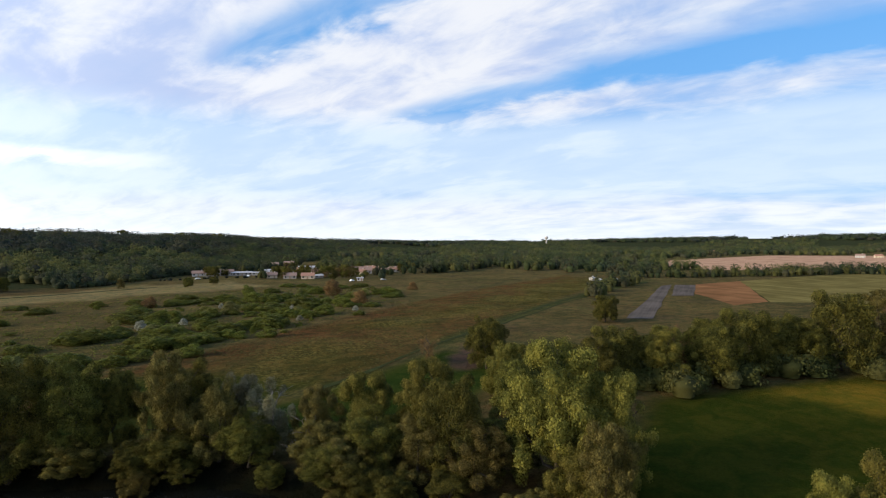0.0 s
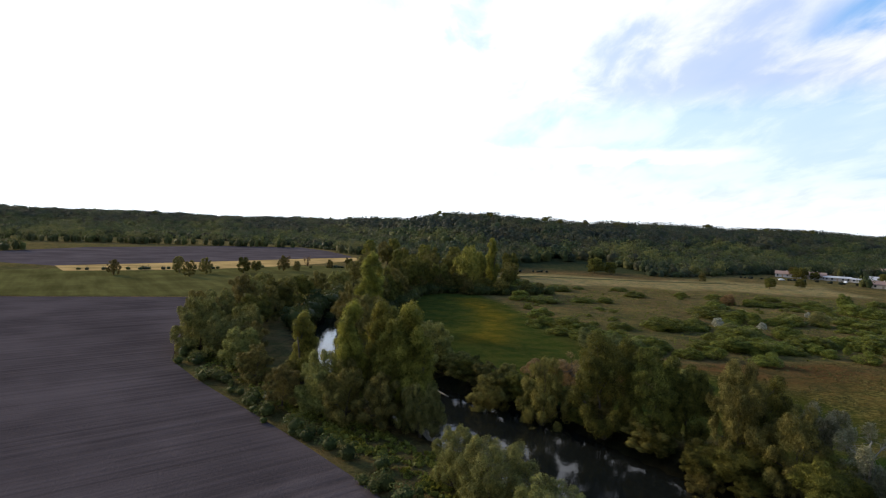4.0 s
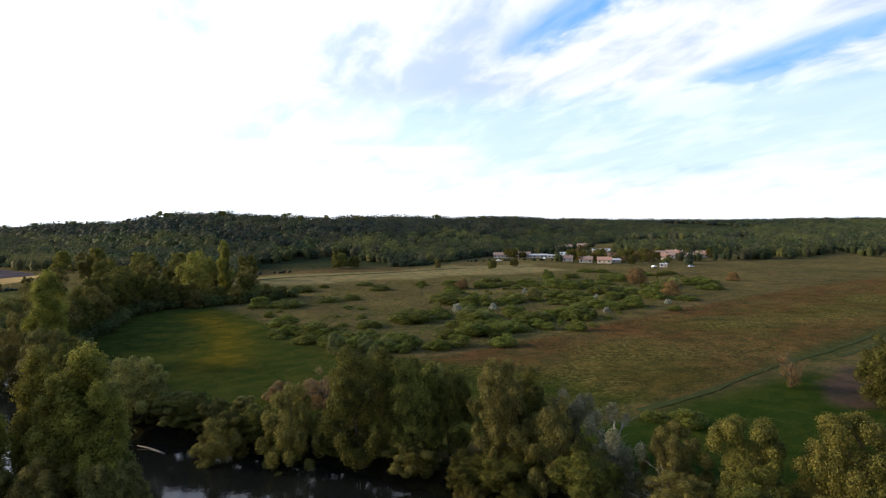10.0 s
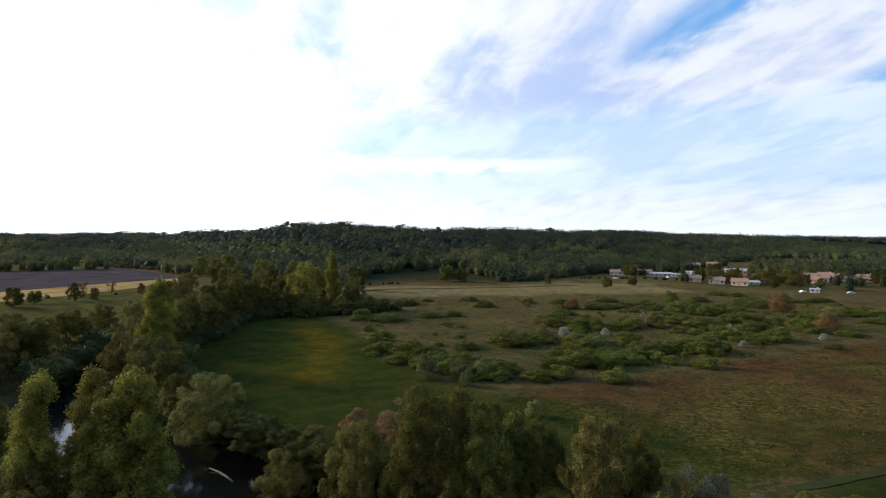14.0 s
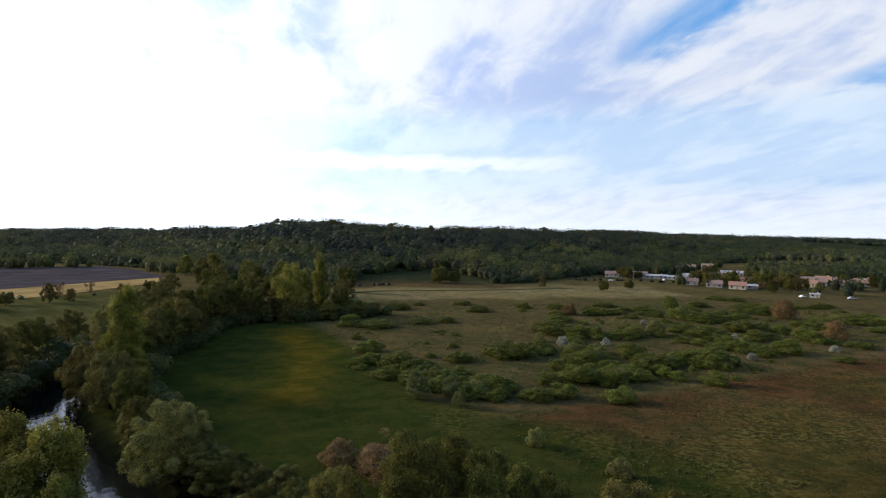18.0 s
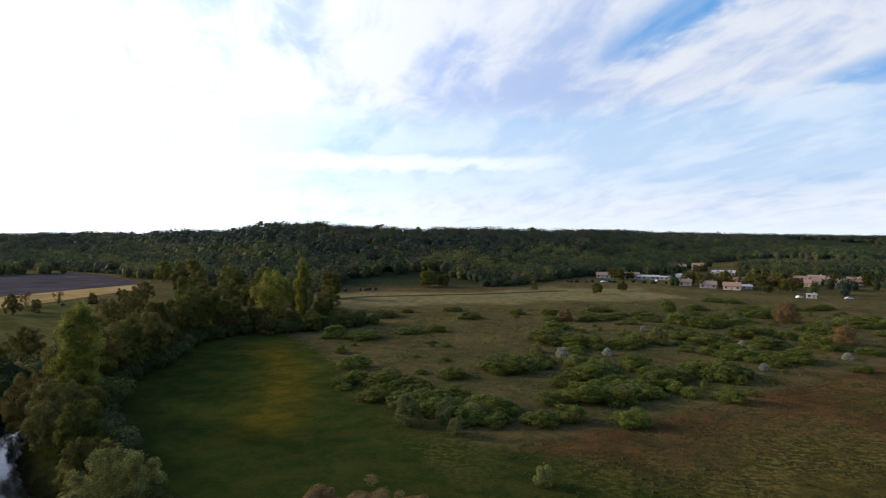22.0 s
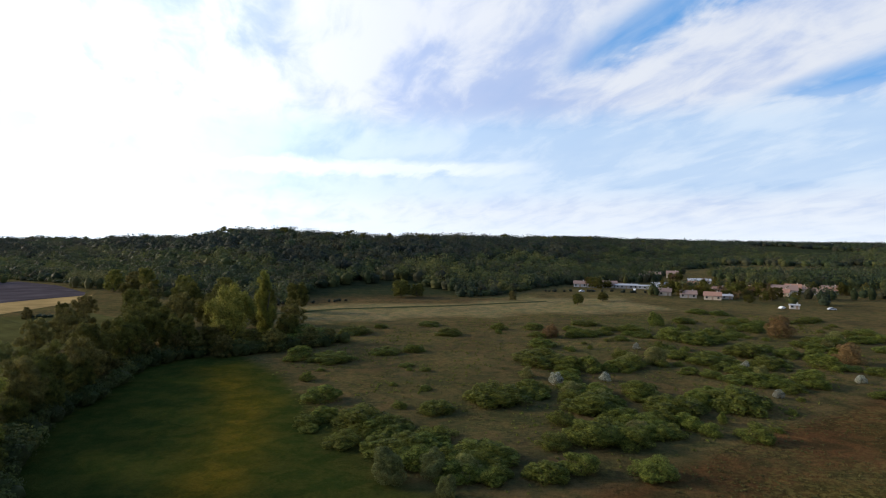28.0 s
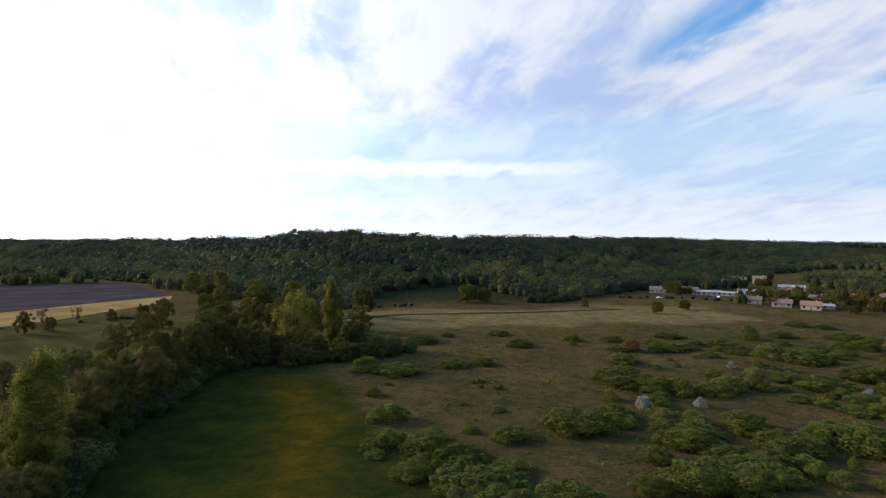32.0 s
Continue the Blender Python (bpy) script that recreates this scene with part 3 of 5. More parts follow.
def strip(name, line, half, shift, mat, label):
    """A narrow way of uneven width along a bent line."""
    pts = []
    for (ax, ay), (bx, by) in zip(line, line[1:]):
        d = math.hypot(bx - ax, by - ay)
        for k in range(int(d / 4)):
            t = k * 4 / d
            w = half * (1 + 0.35 * math.sin(len(pts) * 1.7) + 0.25 * math.sin(len(pts) * 0.6))
            m = shift + 0.4 * math.sin(len(pts) * 0.45)
            x, y, nx, ny = ax + (bx - ax) * t, ay + (by - ay) * t, (by - ay) / d, -(bx - ax) / d
            pts.append(((x + nx * (m - w), y + ny * (m - w)), (x + nx * (m + w), y + ny * (m + w))))
    bm = bmesh.new()
    rows = [[bm.verts.new((px, py, 0.03)) for px, py in row] for row in pts]
    for a, b in zip(rows, rows[1:]):
        bm.faces.new((a[0], a[1], b[1], b[0]))
    return tagged(part(name, bm, mat, None), label, name, kind="structure")


strip("ditch", TRACK_LINE, 0.6, 0.0, PATHWAY, "narrow weedy ditch along the edge of the brown meadow")
strip("track", TRACK_LINE[4:], 0.5, 4.0, PATHWAY, "grassy farm track beside the ditch")
field("lane", [(-72, 330), (-39, 352), (24, 366), (82, 388), (82, 392), (23, 371), (-41, 357), (-74, 335)], PATHWAY, "thin dark weedy lane crossing the grass below the hill", 0.03)


# ---- trees ----
def crown_oak(rng):
    lumps = [(0, 0, 0.60, 0.30, 0.30, 0.26)]
    for k in range(58):
        a, z = rng.uniform(0, 6.28), rng.uniform(0.10, 0.92)
        reach = 0.34 * math.sqrt(max(0.1, 1 - ((z - 0.50) / 0.50) ** 2)) * rng.uniform(0.75, 1.08)
        s = rng.uniform(0.045, 0.105)
        lumps.append((reach * math.cos(a), reach * math.sin(a), z, s, s, s * 0.95))
    return lumps


def crown_ash(rng):
    lumps = []
    for k in range(62):
        a, z = rng.uniform(0, 6.28), rng.uniform(0.08, 0.93)
        reach = 0.38 * math.sqrt(max(0.06, 1 - ((z - 0.43) / 0.54) ** 2)) * rng.uniform(0.6, 1.1)
        s = rng.uniform(0.038, 0.092)
        lumps.append((reach * math.cos(a), reach * math.sin(a), z, s, s, s * 1.0))
    return lumps + [(0, 0, 0.5, 0.22, 0.22, 0.3)]


def crown_poplar(rng):
    lumps = []
    for k in range(72):
        q = (k + 0.5) / 72
        w = 0.165 * (1 - q ** 2.6) ** 0.62 * (0.5 + 0.5 * min(1, q * 4)) + 0.012
        a, out = rng.uniform(0, 6.28), rng.uniform(0.35, 0.92)
        s = rng.uniform(0.030, 0.058) * (1.1 - 0.4 * q)
        lumps.append((w * out * math.cos(a), w * out * math.sin(a), 0.10 + 0.85 * q, s, s, s * 1.5))
    return lumps + [(0, 0, 0.42, 0.085, 0.085, 0.30)]


def crown_willow(rng):
    lumps = [(0, 0, 0.45, 0.33, 0.33, 0.34)]
    for k in range(64):
        a, z = rng.uniform(0, 6.28), rng.uniform(0.06, 0.90)
        reach = 0.42 * math.sqrt(max(0.05, 1 - ((z - 0.38) / 0.56) ** 2)) * rng.uniform(0.8, 1.08)
        s = rng.uniform(0.036, 0.085)
        lumps.append((reach * math.cos(a), reach * math.sin(a), z, s, s, s * 1.5))
    return lumps


def crown_thin(rng):
    lumps = []
    for k in range(24):
        a, z = rng.uniform(0, 6.28), rng.uniform(0.14, 0.90)
        reach = 0.25 * rng.uniform(0.3, 1.1) * (0.6 + 0.6 * z)
        s = rng.uniform(0.035, 0.07)
        lumps.append((reach * math.cos(a), reach * math.sin(a), z, s, s, s * 2.2))
    return lumps


def crown_round(rng):
    lumps = [(0, 0, 0.52, 0.36, 0.36, 0.40)]
    for k in range(32):
        a, z = rng.uniform(0, 6.28), rng.uniform(0.12, 0.94)
        reach = 0.40 * math.sqrt(max(0.05, 1 - ((z - 0.50) / 0.50) ** 2)) * rng.uniform(0.85, 1.06)
        s = rng.uniform(0.06, 0.115)
        lumps.append((reach * math.cos(a), reach * math.sin(a), z, s, s, s))
    return lumps


KINDS = {   # crown, leaves, leaf count, leaf size, trunk share of height, label
    "oak": (crown_oak, OAK, 48000, 0.0082, 0.55, "broad dark-green oak with a lumpy crown on the riverbank"),
    "ash": (crown_ash, ASH, 52000, 0.0076, 0.6, "tall yellow-green ash with a loose billowing crown"),
    "alder": (crown_ash, ALDER, 44000, 0.0077, 0.6, "olive-green alder with thin drooping foliage at the water"),
    "poplar": (crown_poplar, POPLAR, 36000, 0.0064, 0.66, "slender yellow-green poplar catching the low sun"),
    "willow": (crown_willow, WILLOW, 44000, 0.0088, 0.4, "rounded pale olive willow on the riverbank"),
    "silver_tree": (crown_thin, GREY, 13000, 0.009, 0.85, "sparse silvery-grey tree with feathery branches"),
    "bare_tree": (crown_thin, TWIGS, 9000, 0.006, 0.9, "half-bare brownish tree with budding twigs"),
    "round_tree": (crown_round, LIME, 15000, 0.014, 0.45, "rounded yellow-green tree at the meadow's end"),
    "maple": (crown_round, OAK, 28000, 0.0112, 0.45, "dense rounded dark-green tree in the hedge row"),
}
TEMPLATES = {}


def build_tree(kind, variant):
    """A tree one metre tall at the origin: trunk with limbs, and a crown of leaf clumps."""
    shape, leaves, count, size, trunk_to, label = KINDS[kind]
    rng = np.random.default_rng(sum(map(ord, kind)) * 10 + variant)
    root = new(kind)
    lumps = shape(rng)
    bm = bmesh.new()
    lean = rng.normal(0, 0.015, 2)
    stem = [(lean[0] * k, lean[1] * k, 0.0 - 0.03 * (k == 0) + trunk_to * k / 5) for k in range(6)]
    bare = kind in ("bare_tree", "silver_tree")
    tube(bm, stem, [(0.012 if bare else 0.024) * (1 - 0.8 * k / 5) * (1.3 if k == 0 else 1) for k in range(6)], 8)
    wood = GREYBARK if kind == "silver_tree" else BARK
    trunk = part("trunk", bm, wood, root, smooth=True)
    for k in rng.permutation(len(lumps))[:12 if bare else 5]:
        c = lumps[k]
        z0 = min(trunk_to * 0.9, max(0.10, c[2] - rng.uniform(0.12, 0.28)))
        bm = bmesh.new()
        path = limb(rng, (lean[0] * 3, lean[1] * 3, z0), c[:3])
        tube(bm, path, [0.011, 0.009, 0.007, 0.005, 0.002], 5)
        if bare:
            for q in range(5):
                d = rng.normal(0, 1, 3) * (0.07, 0.07, 0.09)
                tube(bm, limb(rng, path[2 + q % 2], np.array(c[:3]) + d), [0.004, 0.0035, 0.003, 0.002, 0.001], 3)
        part("limb", bm, wood, trunk, smooth=True)
    p, u = lump_points(rng, lumps, count, 0.55)
    p = p + rng.normal(0, 0.010, p.shape)
    v, f = leaf_quads(rng, p, u, size)
    linked("crown", array_mesh("crown", v, f), leaves, root)
    return tagged(root, label, "tree", "trees by the river", )


def place_tree(kind, x, y, h, w=None, label="", turn=None, sink=0.0):
    """A tree of that height and crown width, standing on the ground."""
    store = TEMPLATES.setdefault(kind, [])
    variants = 3 if kind in ("oak", "ash", "alder") else 2
    used = sum(len(q) for q in store)
    turn = (used * 137.5 + x * 3 + y) % 360 if turn is None else turn
    if len(store) < variants:
        ob = build_tree(kind, len(store))
        store.append([ob])
    else:
        ob = copy_thing(store[used % variants][0], Matrix.Identity(4))
        store[used % variants].append(ob)
    wide = (w or h * 0.7) / {"poplar": 0.36, "silver_tree": 0.55, "bare_tree": 0.55, "oak": 0.86}.get(kind, 0.95)
    z = float(height(x, y)) - sink
    ob.matrix_basis = Matrix.LocRotScale((x, y, z), Euler((0, 0, radians(turn))), (wide, wide, h))
    if label:
        ob["label"] = label
    return ob


# along the near bank and the bend
for row in [("poplar", -38.3, 77.8, 18.4, 6.5), ("poplar", -34.3, 80.6, 18.4, 6.5), ("poplar", -28.2, 77.4, 19.0, 8.0), ("poplar", -31.0, 77.0, 16.0, 6.5), ("poplar", -25.8, 75.4, 15.5, 5.5), ("poplar", -53, 88, 14.0, 6.0), ("willow", -42, 77, 10.0, 9.5), ("alder", -37, 74, 9.5, 9),
            ("alder", -30.5, 73, 8.5, 8), ("willow", -24.5, 73.5, 8.5, 7), ("alder", -49, 75.5, 7, 7)]:
    place_tree(*row)
# far bank
for row in [("willow", -35, 107.5, 10.5, 12), ("alder", -19.1, 96, 9.4, 9), ("alder", -8.8, 91.5, 14.5, 9.5), ("oak", 1.1, 87.5, 16.6, 11.5), ("oak", 7.4, 84.5, 14.0, 9.5), ("oak", 12.6, 85, 11.5, 7.5),
            ("alder", 17.4, 77.5, 14.5, 9), ("oak", 20.5, 82, 12.5, 9), ("alder", 22.5, 73.0, 11.0, 8), ("silver_tree", 26, 76.5, 10.5, 6), ("silver_tree", 29.0, 70.5, 10.0, 6.5),
            ("alder", 33.5, 66.5, 9.5, 8), ("ash", 38.5, 62, 11.5, 10), ("ash", 44, 55, 13.5, 11), ("oak", 42.5, 48.5, 13.0, 9), ("ash", 49.5, 38.5, 17.8, 14), ("ash", 53, 33, 14.5, 9),
            ("alder", 46, 30, 11, 8), ("alder", 13.5, 75.5, 5.0, 5.5), ("bare_tree", -5.0, 107, 6.5, 9)]:
    place_tree(*row)
for row in [("ash", 52, 12.5, 10.0, 6), ("ash", 56, 10, 11.5, 8), ("bare_tree", 80, 101, 6.5, 6), ("bare_tree", 6, 100, 7, 7)]:
    place_tree(*row)
place_tree("willow", -10.4, 57.0, 8.6, 9.0, "pale rounded willow bush in front of the river")
place_tree("willow", -15.5, 60, 7.4, 6.0, "slim fresh-green willow in front of the river")
place_tree("willow", -4.0, 52.0, 7.0, 8.0, "pale rounded willow bush in front of the river")
for row in [("alder", 43, 45, 8, 9), ("ash", 47, 33, 8.5, 9), ("oak", 53, 42, 9, 10), ("alder", 39.5, 52, 8, 9), ("oak", 36, 57, 8, 9), ("alder", 56, 35, 8, 8), ("oak", 48, 46, 8, 9), ("alder", 31, 62, 6.5, 8), ("oak", 25, 69, 6.5, 8)]:
    place_tree(*row)
# hedge row that runs off to the right meadow
for row in [("maple", 86, 87, 12.2, 10), ("maple", 92, 91, 10.5, 8), ("ash", 72, 68, 10.5, 9), ("maple", 66, 60, 10, 9), ("maple", 95.6, 60, 12.5, 12), ("oak", 88, 60, 11, 11), ("ash", 103, 53, 12.0, 12), ("bare_tree", 110, 54, 12, 8),
            ("maple", 112, 48, 12.5, 12), ("oak", 119, 51, 13.0, 11), ("maple", 124, 46, 15.0, 13), ("maple", 133, 43, 13, 12), ("oak", 138, 39, 12, 11), ("maple", 145, 34, 18.4, 14), ("alder", 152, 27, 13, 11),
            ("bare_tree", 152, 30, 15, 7), ("ash", 158, 20, 15, 13), ("ash", 164, 10, 16, 14), ("ash", 170, -2, 16, 14), ("maple", 175, -16, 15, 14), ("alder", 128, 52, 10, 10), ("alder", 141, 45, 10, 9),
            ("maple", 169, 110, 10.2, 10), ("maple", 244, 36, 16, 16), ("alder", 252, 48, 11, 12), ("oak", 262, 30, 11, 12), ("ash", 80, 70, 9, 8), ("maple", 104, 60, 9.5, 9), ("oak", 116, 55, 9, 9)]:
    place_tree(*row)
# across the bend, on both sides of the river upstream
for row in [("willow", -88, 101, 12.5, 12), ("willow", -79, 98, 9.8, 10), ("alder", -95, 108, 13, 10), ("oak", -93, 128, 10, 10), ("alder", -96.5, 138, 11, 11), ("oak", -100, 149, 12, 12), ("alder", -104, 160, 11, 11), ("oak", -90, 119, 9, 9), ("alder", -98, 116, 10, 10), ("oak", -107, 172, 11, 11), ("willow", -101, 122, 11, 12), ("alder", -104, 136, 14, 12), ("willow", -108, 148, 13.5, 13), ("alder", -113, 160, 12, 12),
            ("willow", -70, 92, 8.5, 9), ("alder", -62, 86, 7, 8), ("alder", -74, 101, 8, 8), ("willow", -84, 112, 10, 9), ("alder", -54, 86, 5, 6), ("willow", -61.5, 135, 11, 10), ("poplar", -69, 152, 22.0, 9.5), ("alder", -72, 143, 15, 11), ("alder", -79, 158, 17, 11), ("alder", -76, 171, 14, 12),
            ("oak", -80, 183, 15, 12), ("alder", -79, 196, 14, 12), ("oak", -83, 208, 16, 13), ("oak", -82, 222, 15, 13), ("oak", -86, 236, 17, 14), ("oak", -75, 240, 13.5, 13), ("oak", -65, 243, 9, 11), ("oak", -55, 247, 7.5, 10),
            ("round_tree", -64, 256, 21.5, 17.0), ("poplar", -56.0, 268, 26.0, 8.0), ("oak", -71, 262, 14, 13), ("oak", -46, 262, 10, 10), ("oak", -90, 255, 15, 13), ("alder", -110, 190, 11, 11), ("willow", -113, 214, 10, 11),
            ("alder", -118, 238, 12, 12), ("alder", -124, 262, 13, 12), ("oak", -104, 278, 15, 14), ("alder", -96, 292, 15, 14), ("oak", -118, 300, 16, 14), ("oak", -82, 288, 16, 14), ("alder", -140, 300, 13, 12),
            ("oak", -62, 290, 14, 13), ("alder", -52, 300, 12, 12), ("oak", -88, 318, 16, 15), ("oak", -110, 330, 17, 15), ("oak", -72, 328, 14, 13), ("alder", -135, 345, 15, 13), ("ash", -100, 355, 17, 15), ("ash", -128, 372, 17, 15),
            ("oak", -60, 345, 15, 13), ("oak", -160, 378, 15, 13), ("ash", -172, 418, 19, 16), ("alder", -190, 440, 15, 13), ("ash", -210, 452, 16, 14), ("alder", -97, 240, 9, 10), ("alder", -101, 248, 9, 10), ("alder", -60, 236, 7, 8), ("alder", -46, 244, 8, 9), ("alder", -36, 252, 7, 9)]:
    place_tree(*row)
# dense lower growth of the bank between the river and the mown meadow
rng2 = np.random.default_rng(31)
bank = [(-43, 116), (-55, 134), (-65, 149), (-74, 170), (-78, 200), (-80, 226), (-70, 238), (-52, 243), (-38, 252), (-26, 262)]
for (ax, ay), (bx, by) in zip(bank, bank[1:]):
    d = math.hypot(bx - ax, by - ay)
    for k in range(max(2, int(d / 5))):
        t = (k + rng2.random()) / max(2, int(d / 5))
        place_tree(("alder", "oak", "oak", "alder")[int(rng2.integers(4))], ax + (bx - ax) * t + rng2.normal(-1.0, 1.2), ay + (by - ay) * t + rng2.normal(0, 1.2), rng2.uniform(4.5, 9.5) if ay < 236 else rng2.uniform(3.5, 6.5), rng2.uniform(6, 9),
                   "leafy young tree in the dense riverside belt")
# garden trees in the village
for k in range(84):
    gx, gy = [(160, 478), (188, 420), (203, 408), (226, 405), (246, 432), (262, 428), (285, 440), (236, 470), (200, 456), (222, 388), (300, 420), (245, 560)][k % 12]
    place_tree(("alder", "oak", "maple", "ash", "bare_tree")[k % 5], gx + rng2.normal(0, 9), gy + rng2.normal(0, 7) + 6, rng2.uniform(4, 10), rng2.uniform(5, 9), "garden tree among the village houses")
# scattered trees in the left pasture and by the lane
for row in [("alder", -208, 240, 9, 8), ("alder", -222, 236, 9, 8), ("alder", -204, 224, 8.5, 7), ("oak", -196, 256, 9.5, 8), ("oak", -198, 270, 6, 7), ("alder", -186, 280, 9.5, 8), ("alder", -182, 288, 6, 6), ("bare_tree", -200, 306, 8, 5),
            ("bare_tree", -192, 316, 8, 5), ("alder", -176, 318, 6, 5), ("alder", -236, 208, 8, 7), ("oak", -168, 330, 7, 6), ("maple", 96, 372, 7.0, 7), ("maple", 118, 392, 6, 7), ("maple", -8, 412, 12, 14), ("oak", 3, 416, 9, 10), ("alder", 62, 396, 6, 6)]:
    place_tree(*row)


def dead_tree(x, y, h):
    """A bare bleached tree with crooked limbs."""
    rng = np.random.default_rng(41)
    root = new("dead_tree")
    bm = bmesh.new()
    tube(bm, [(0, 0, -0.3), (0.1, 0, h * 0.3), (-0.1, 0.1, h * 0.55), (0.25, 0, h * 0.8), (-0.1, 0, h)], [0.16, 0.13, 0.10, 0.06, 0.02], 8)
    part("trunk", bm, DEADWOOD, root, smooth=True)
    for z, dx, dy, dz in ((0.45, -2.6, 0.4, -0.4), (0.55, 1.0, 1.0, 1.6), (0.66, -2.2, -0.6, 0.6), (0.72, 1.4, -0.5, 1.4), (0.8, -1.2, 0.6, 1.2), (0.35, -1.6, 1.2, 0.9)):
        bm = bmesh.new()
        path = limb(rng, (0, 0, h * z), (dx, dy, h * z + dz))
        tube(bm, path, [0.06, 0.05, 0.04, 0.03, 0.012], 6)
        for k in (2, 3):
            tube(bm, limb(rng, path[k], (path[k][0] * 1.4 + rng.normal(0, 0.3), path[k][1] + rng.normal(0, 0.4), path[k][2] + 0.6)), [0.04, 0.035, 0.028, 0.02, 0.008], 5)
        part("branch", bm, DEADWOOD, root, smooth=True)
    root.location = (x, y, float(height(x, y)))
    return tagged(root, "leafless bleached dead tree among the riverside trees", "tree")


dead_tree(30.5, 64.0, 6.5)
bm_log = bmesh.new()
tube(bm_log, [(-3.4, 0, 0.35), (-1.5, 0.3, 0.15), (0.6, 0.1, 0.05), (2.8, -0.4, 0.15)], [0.05, 0.14, 0.17, 0.10], 7)
drift_log = part("driftwood_log", bm_log, DEADWOOD, None, smooth=True)
drift_log.location = (-30.0, 101.0, -2.45)
drift_log.rotation_euler = (0, 0, -0.55)
tagged(drift_log, "bleached driftwood log lying at the water's edge", "log")


# ---- shrubs ----
SHRUB_KINDS = {"g": (SHRUB, "low rounded green bramble thicket on rough meadow"), "w": (BLOSSOM, "hawthorn bush covered in white blossom"),
               "p": (PALE, "pale yellow-green bush in new leaf"), "r": (TWIGS, "reddish-brown leafless thicket on the meadow"), "b": (BLUISH, "upright bluish-green young willow bush")}
SHRUB_MESHES = {}


def shrub(x, y, w, h, kind="g", label=""):
    """A bush of that width and height on the ground."""
    mats, text = SHRUB_KINDS[kind]
    if kind in ("w", "r"):
        w = w * (0.72 if kind == "r" else 0.95)
        h = min(h, 0.80 * w)
    wide = w > 2.2 * h
    pool = SHRUB_MESHES.setdefault((kind, wide), [])
    limit = 4 if kind == "g" else 2
    if len(pool) < limit:
        rng = np.random.default_rng(ord(kind) * 20 + len(pool) + 7 * wide)
        lumps = [(0, 0, 0.20, 0.33, 0.33, 0.42)]
        for k in range(34 if wide else 16):
            a, q = rng.uniform(0, 6.28), math.sqrt(rng.uniform(0.02, 1))
            s = rng.uniform(0.07, 0.12) if wide else rng.uniform(0.13, 0.20)
            tall = s * (2.5 if wide else 1.15)
            top = 0.95 * math.sqrt(max(0.08, 1 - (0.95 * q) ** 2)) * rng.uniform(0.6 if wide else 0.8, 1.05)
            lumps.append((0.38 * q * math.cos(a), 0.38 * q * math.sin(a), max(0.1, top - tall * 0.9), s, s, tall))
        p, u = lump_points(rng, lumps, 8200, 0.70)
        ok = p[:, 2] > -0.02
        v, f = leaf_quads(rng, p[ok], u[ok], 0.0185)
        root = new("shrub")
        for k in range(2):
            a = rng.uniform(0, 6.28)
            stem = bmesh.new()
            tube(stem, limb(rng, (0.06 * math.cos(a), 0.06 * math.sin(a), -0.04), (0.33 * math.cos(a), 0.33 * math.sin(a), rng.uniform(0.3, 0.75))), [0.012, 0.010, 0.008, 0.006, 0.003], 4)
            part("stem", stem, BARK, root)
        linked("foliage", array_mesh("foliage", v, f), mats, root)
        tagged(root, text, "shrub", "shrubs on the meadow")
        pool.append([root, 1])
        ob = root
    else:
        rec = pool[sum(q[1] for q in pool) % len(pool)]
        rec[1] += 1
        ob = copy_thing(rec[0], Matrix.Identity(4))
    s = w * (1.28 if kind == "g" else 1.1)
    ob.matrix_basis = Matrix.LocRotScale((x, y, float(height(x, y)) - 0.05), Euler((0, 0, (x * 7.3 + y * 3.1) % 6.28)), (s, s * 0.9, h * (0.92 if kind == "g" else 1.1)))
    if label:
        ob["label"] = label
    return ob


shrub(-23, 278, 12.3, 3.9)
shrub(-14, 292, 5.9, 2.1)
shrub(7, 298, 9.7, 2.4)
shrub(14, 274, 10.4, 3.3)
shrub(36, 287, 5.9, 3.5)
shrub(34, 277, 2.8, 2.0)
shrub(-25, 230, 13.3, 3.5)
shrub(-39, 261, 20.9, 7.3)
shrub(-36, 233, 8.2, 5.5)
shrub(-9, 240, 9.3, 2.8)
shrub(0, 243, 7.5, 3.0)
shrub(-2, 222, 5.0, 1.2)
shrub(-26, 217, 2.0, 1.2)
shrub(-28, 207, 3.1, 3.1)
shrub(-21, 189, 8.1, 4.1)
shrub(-18, 175, 5.5, 3.7)
shrub(-10, 171, 9.9, 5.0)
shrub(-13, 162, 5.9, 3.0)
shrub(-5, 166, 7.8, 2.5)
shrub(5, 180, 8.1, 2.8)
shrub(-3, 183, 3.8, 1.6)
shrub(19, 187, 14.0, 5.0)
shrub(29, 194, 8.5, 3.5)
shrub(31, 208, 3.9, 3.1, "p")
shrub(37, 201, 4.3, 3.6, "w")
shrub(39, 225, 17.4, 5.2)
shrub(45, 216, 7.5, 4.6)
shrub(50, 215, 6.7, 5.5)
shrub(51, 204, 3.0, 2.7, "w")
shrub(45, 250, 11.0, 3.5)
shrub(51, 287, 7.2, 3.6)
shrub(53, 268, 8.8, 6.1, "r")
shrub(76, 298, 11.5, 2.6)
shrub(70, 272, 9.2, 2.9)
shrub(65, 284, 6.0, 2.4)
shrub(-2, 157, 11.3, 3.9)
shrub(4, 164, 7.1, 3.3)
shrub(12, 154, 11.0, 4.0)
shrub(-4, 147, 5.6, 5.1, "b")
shrub(3, 148, 5.2, 4.2, "b")
shrub(5, 141, 3.1, 3.3, "b")
shrub(8, 147, 6.1, 2.8)
shrub(21, 147, 7.2, 3.1)
shrub(27, 149, 5.5, 4.0)
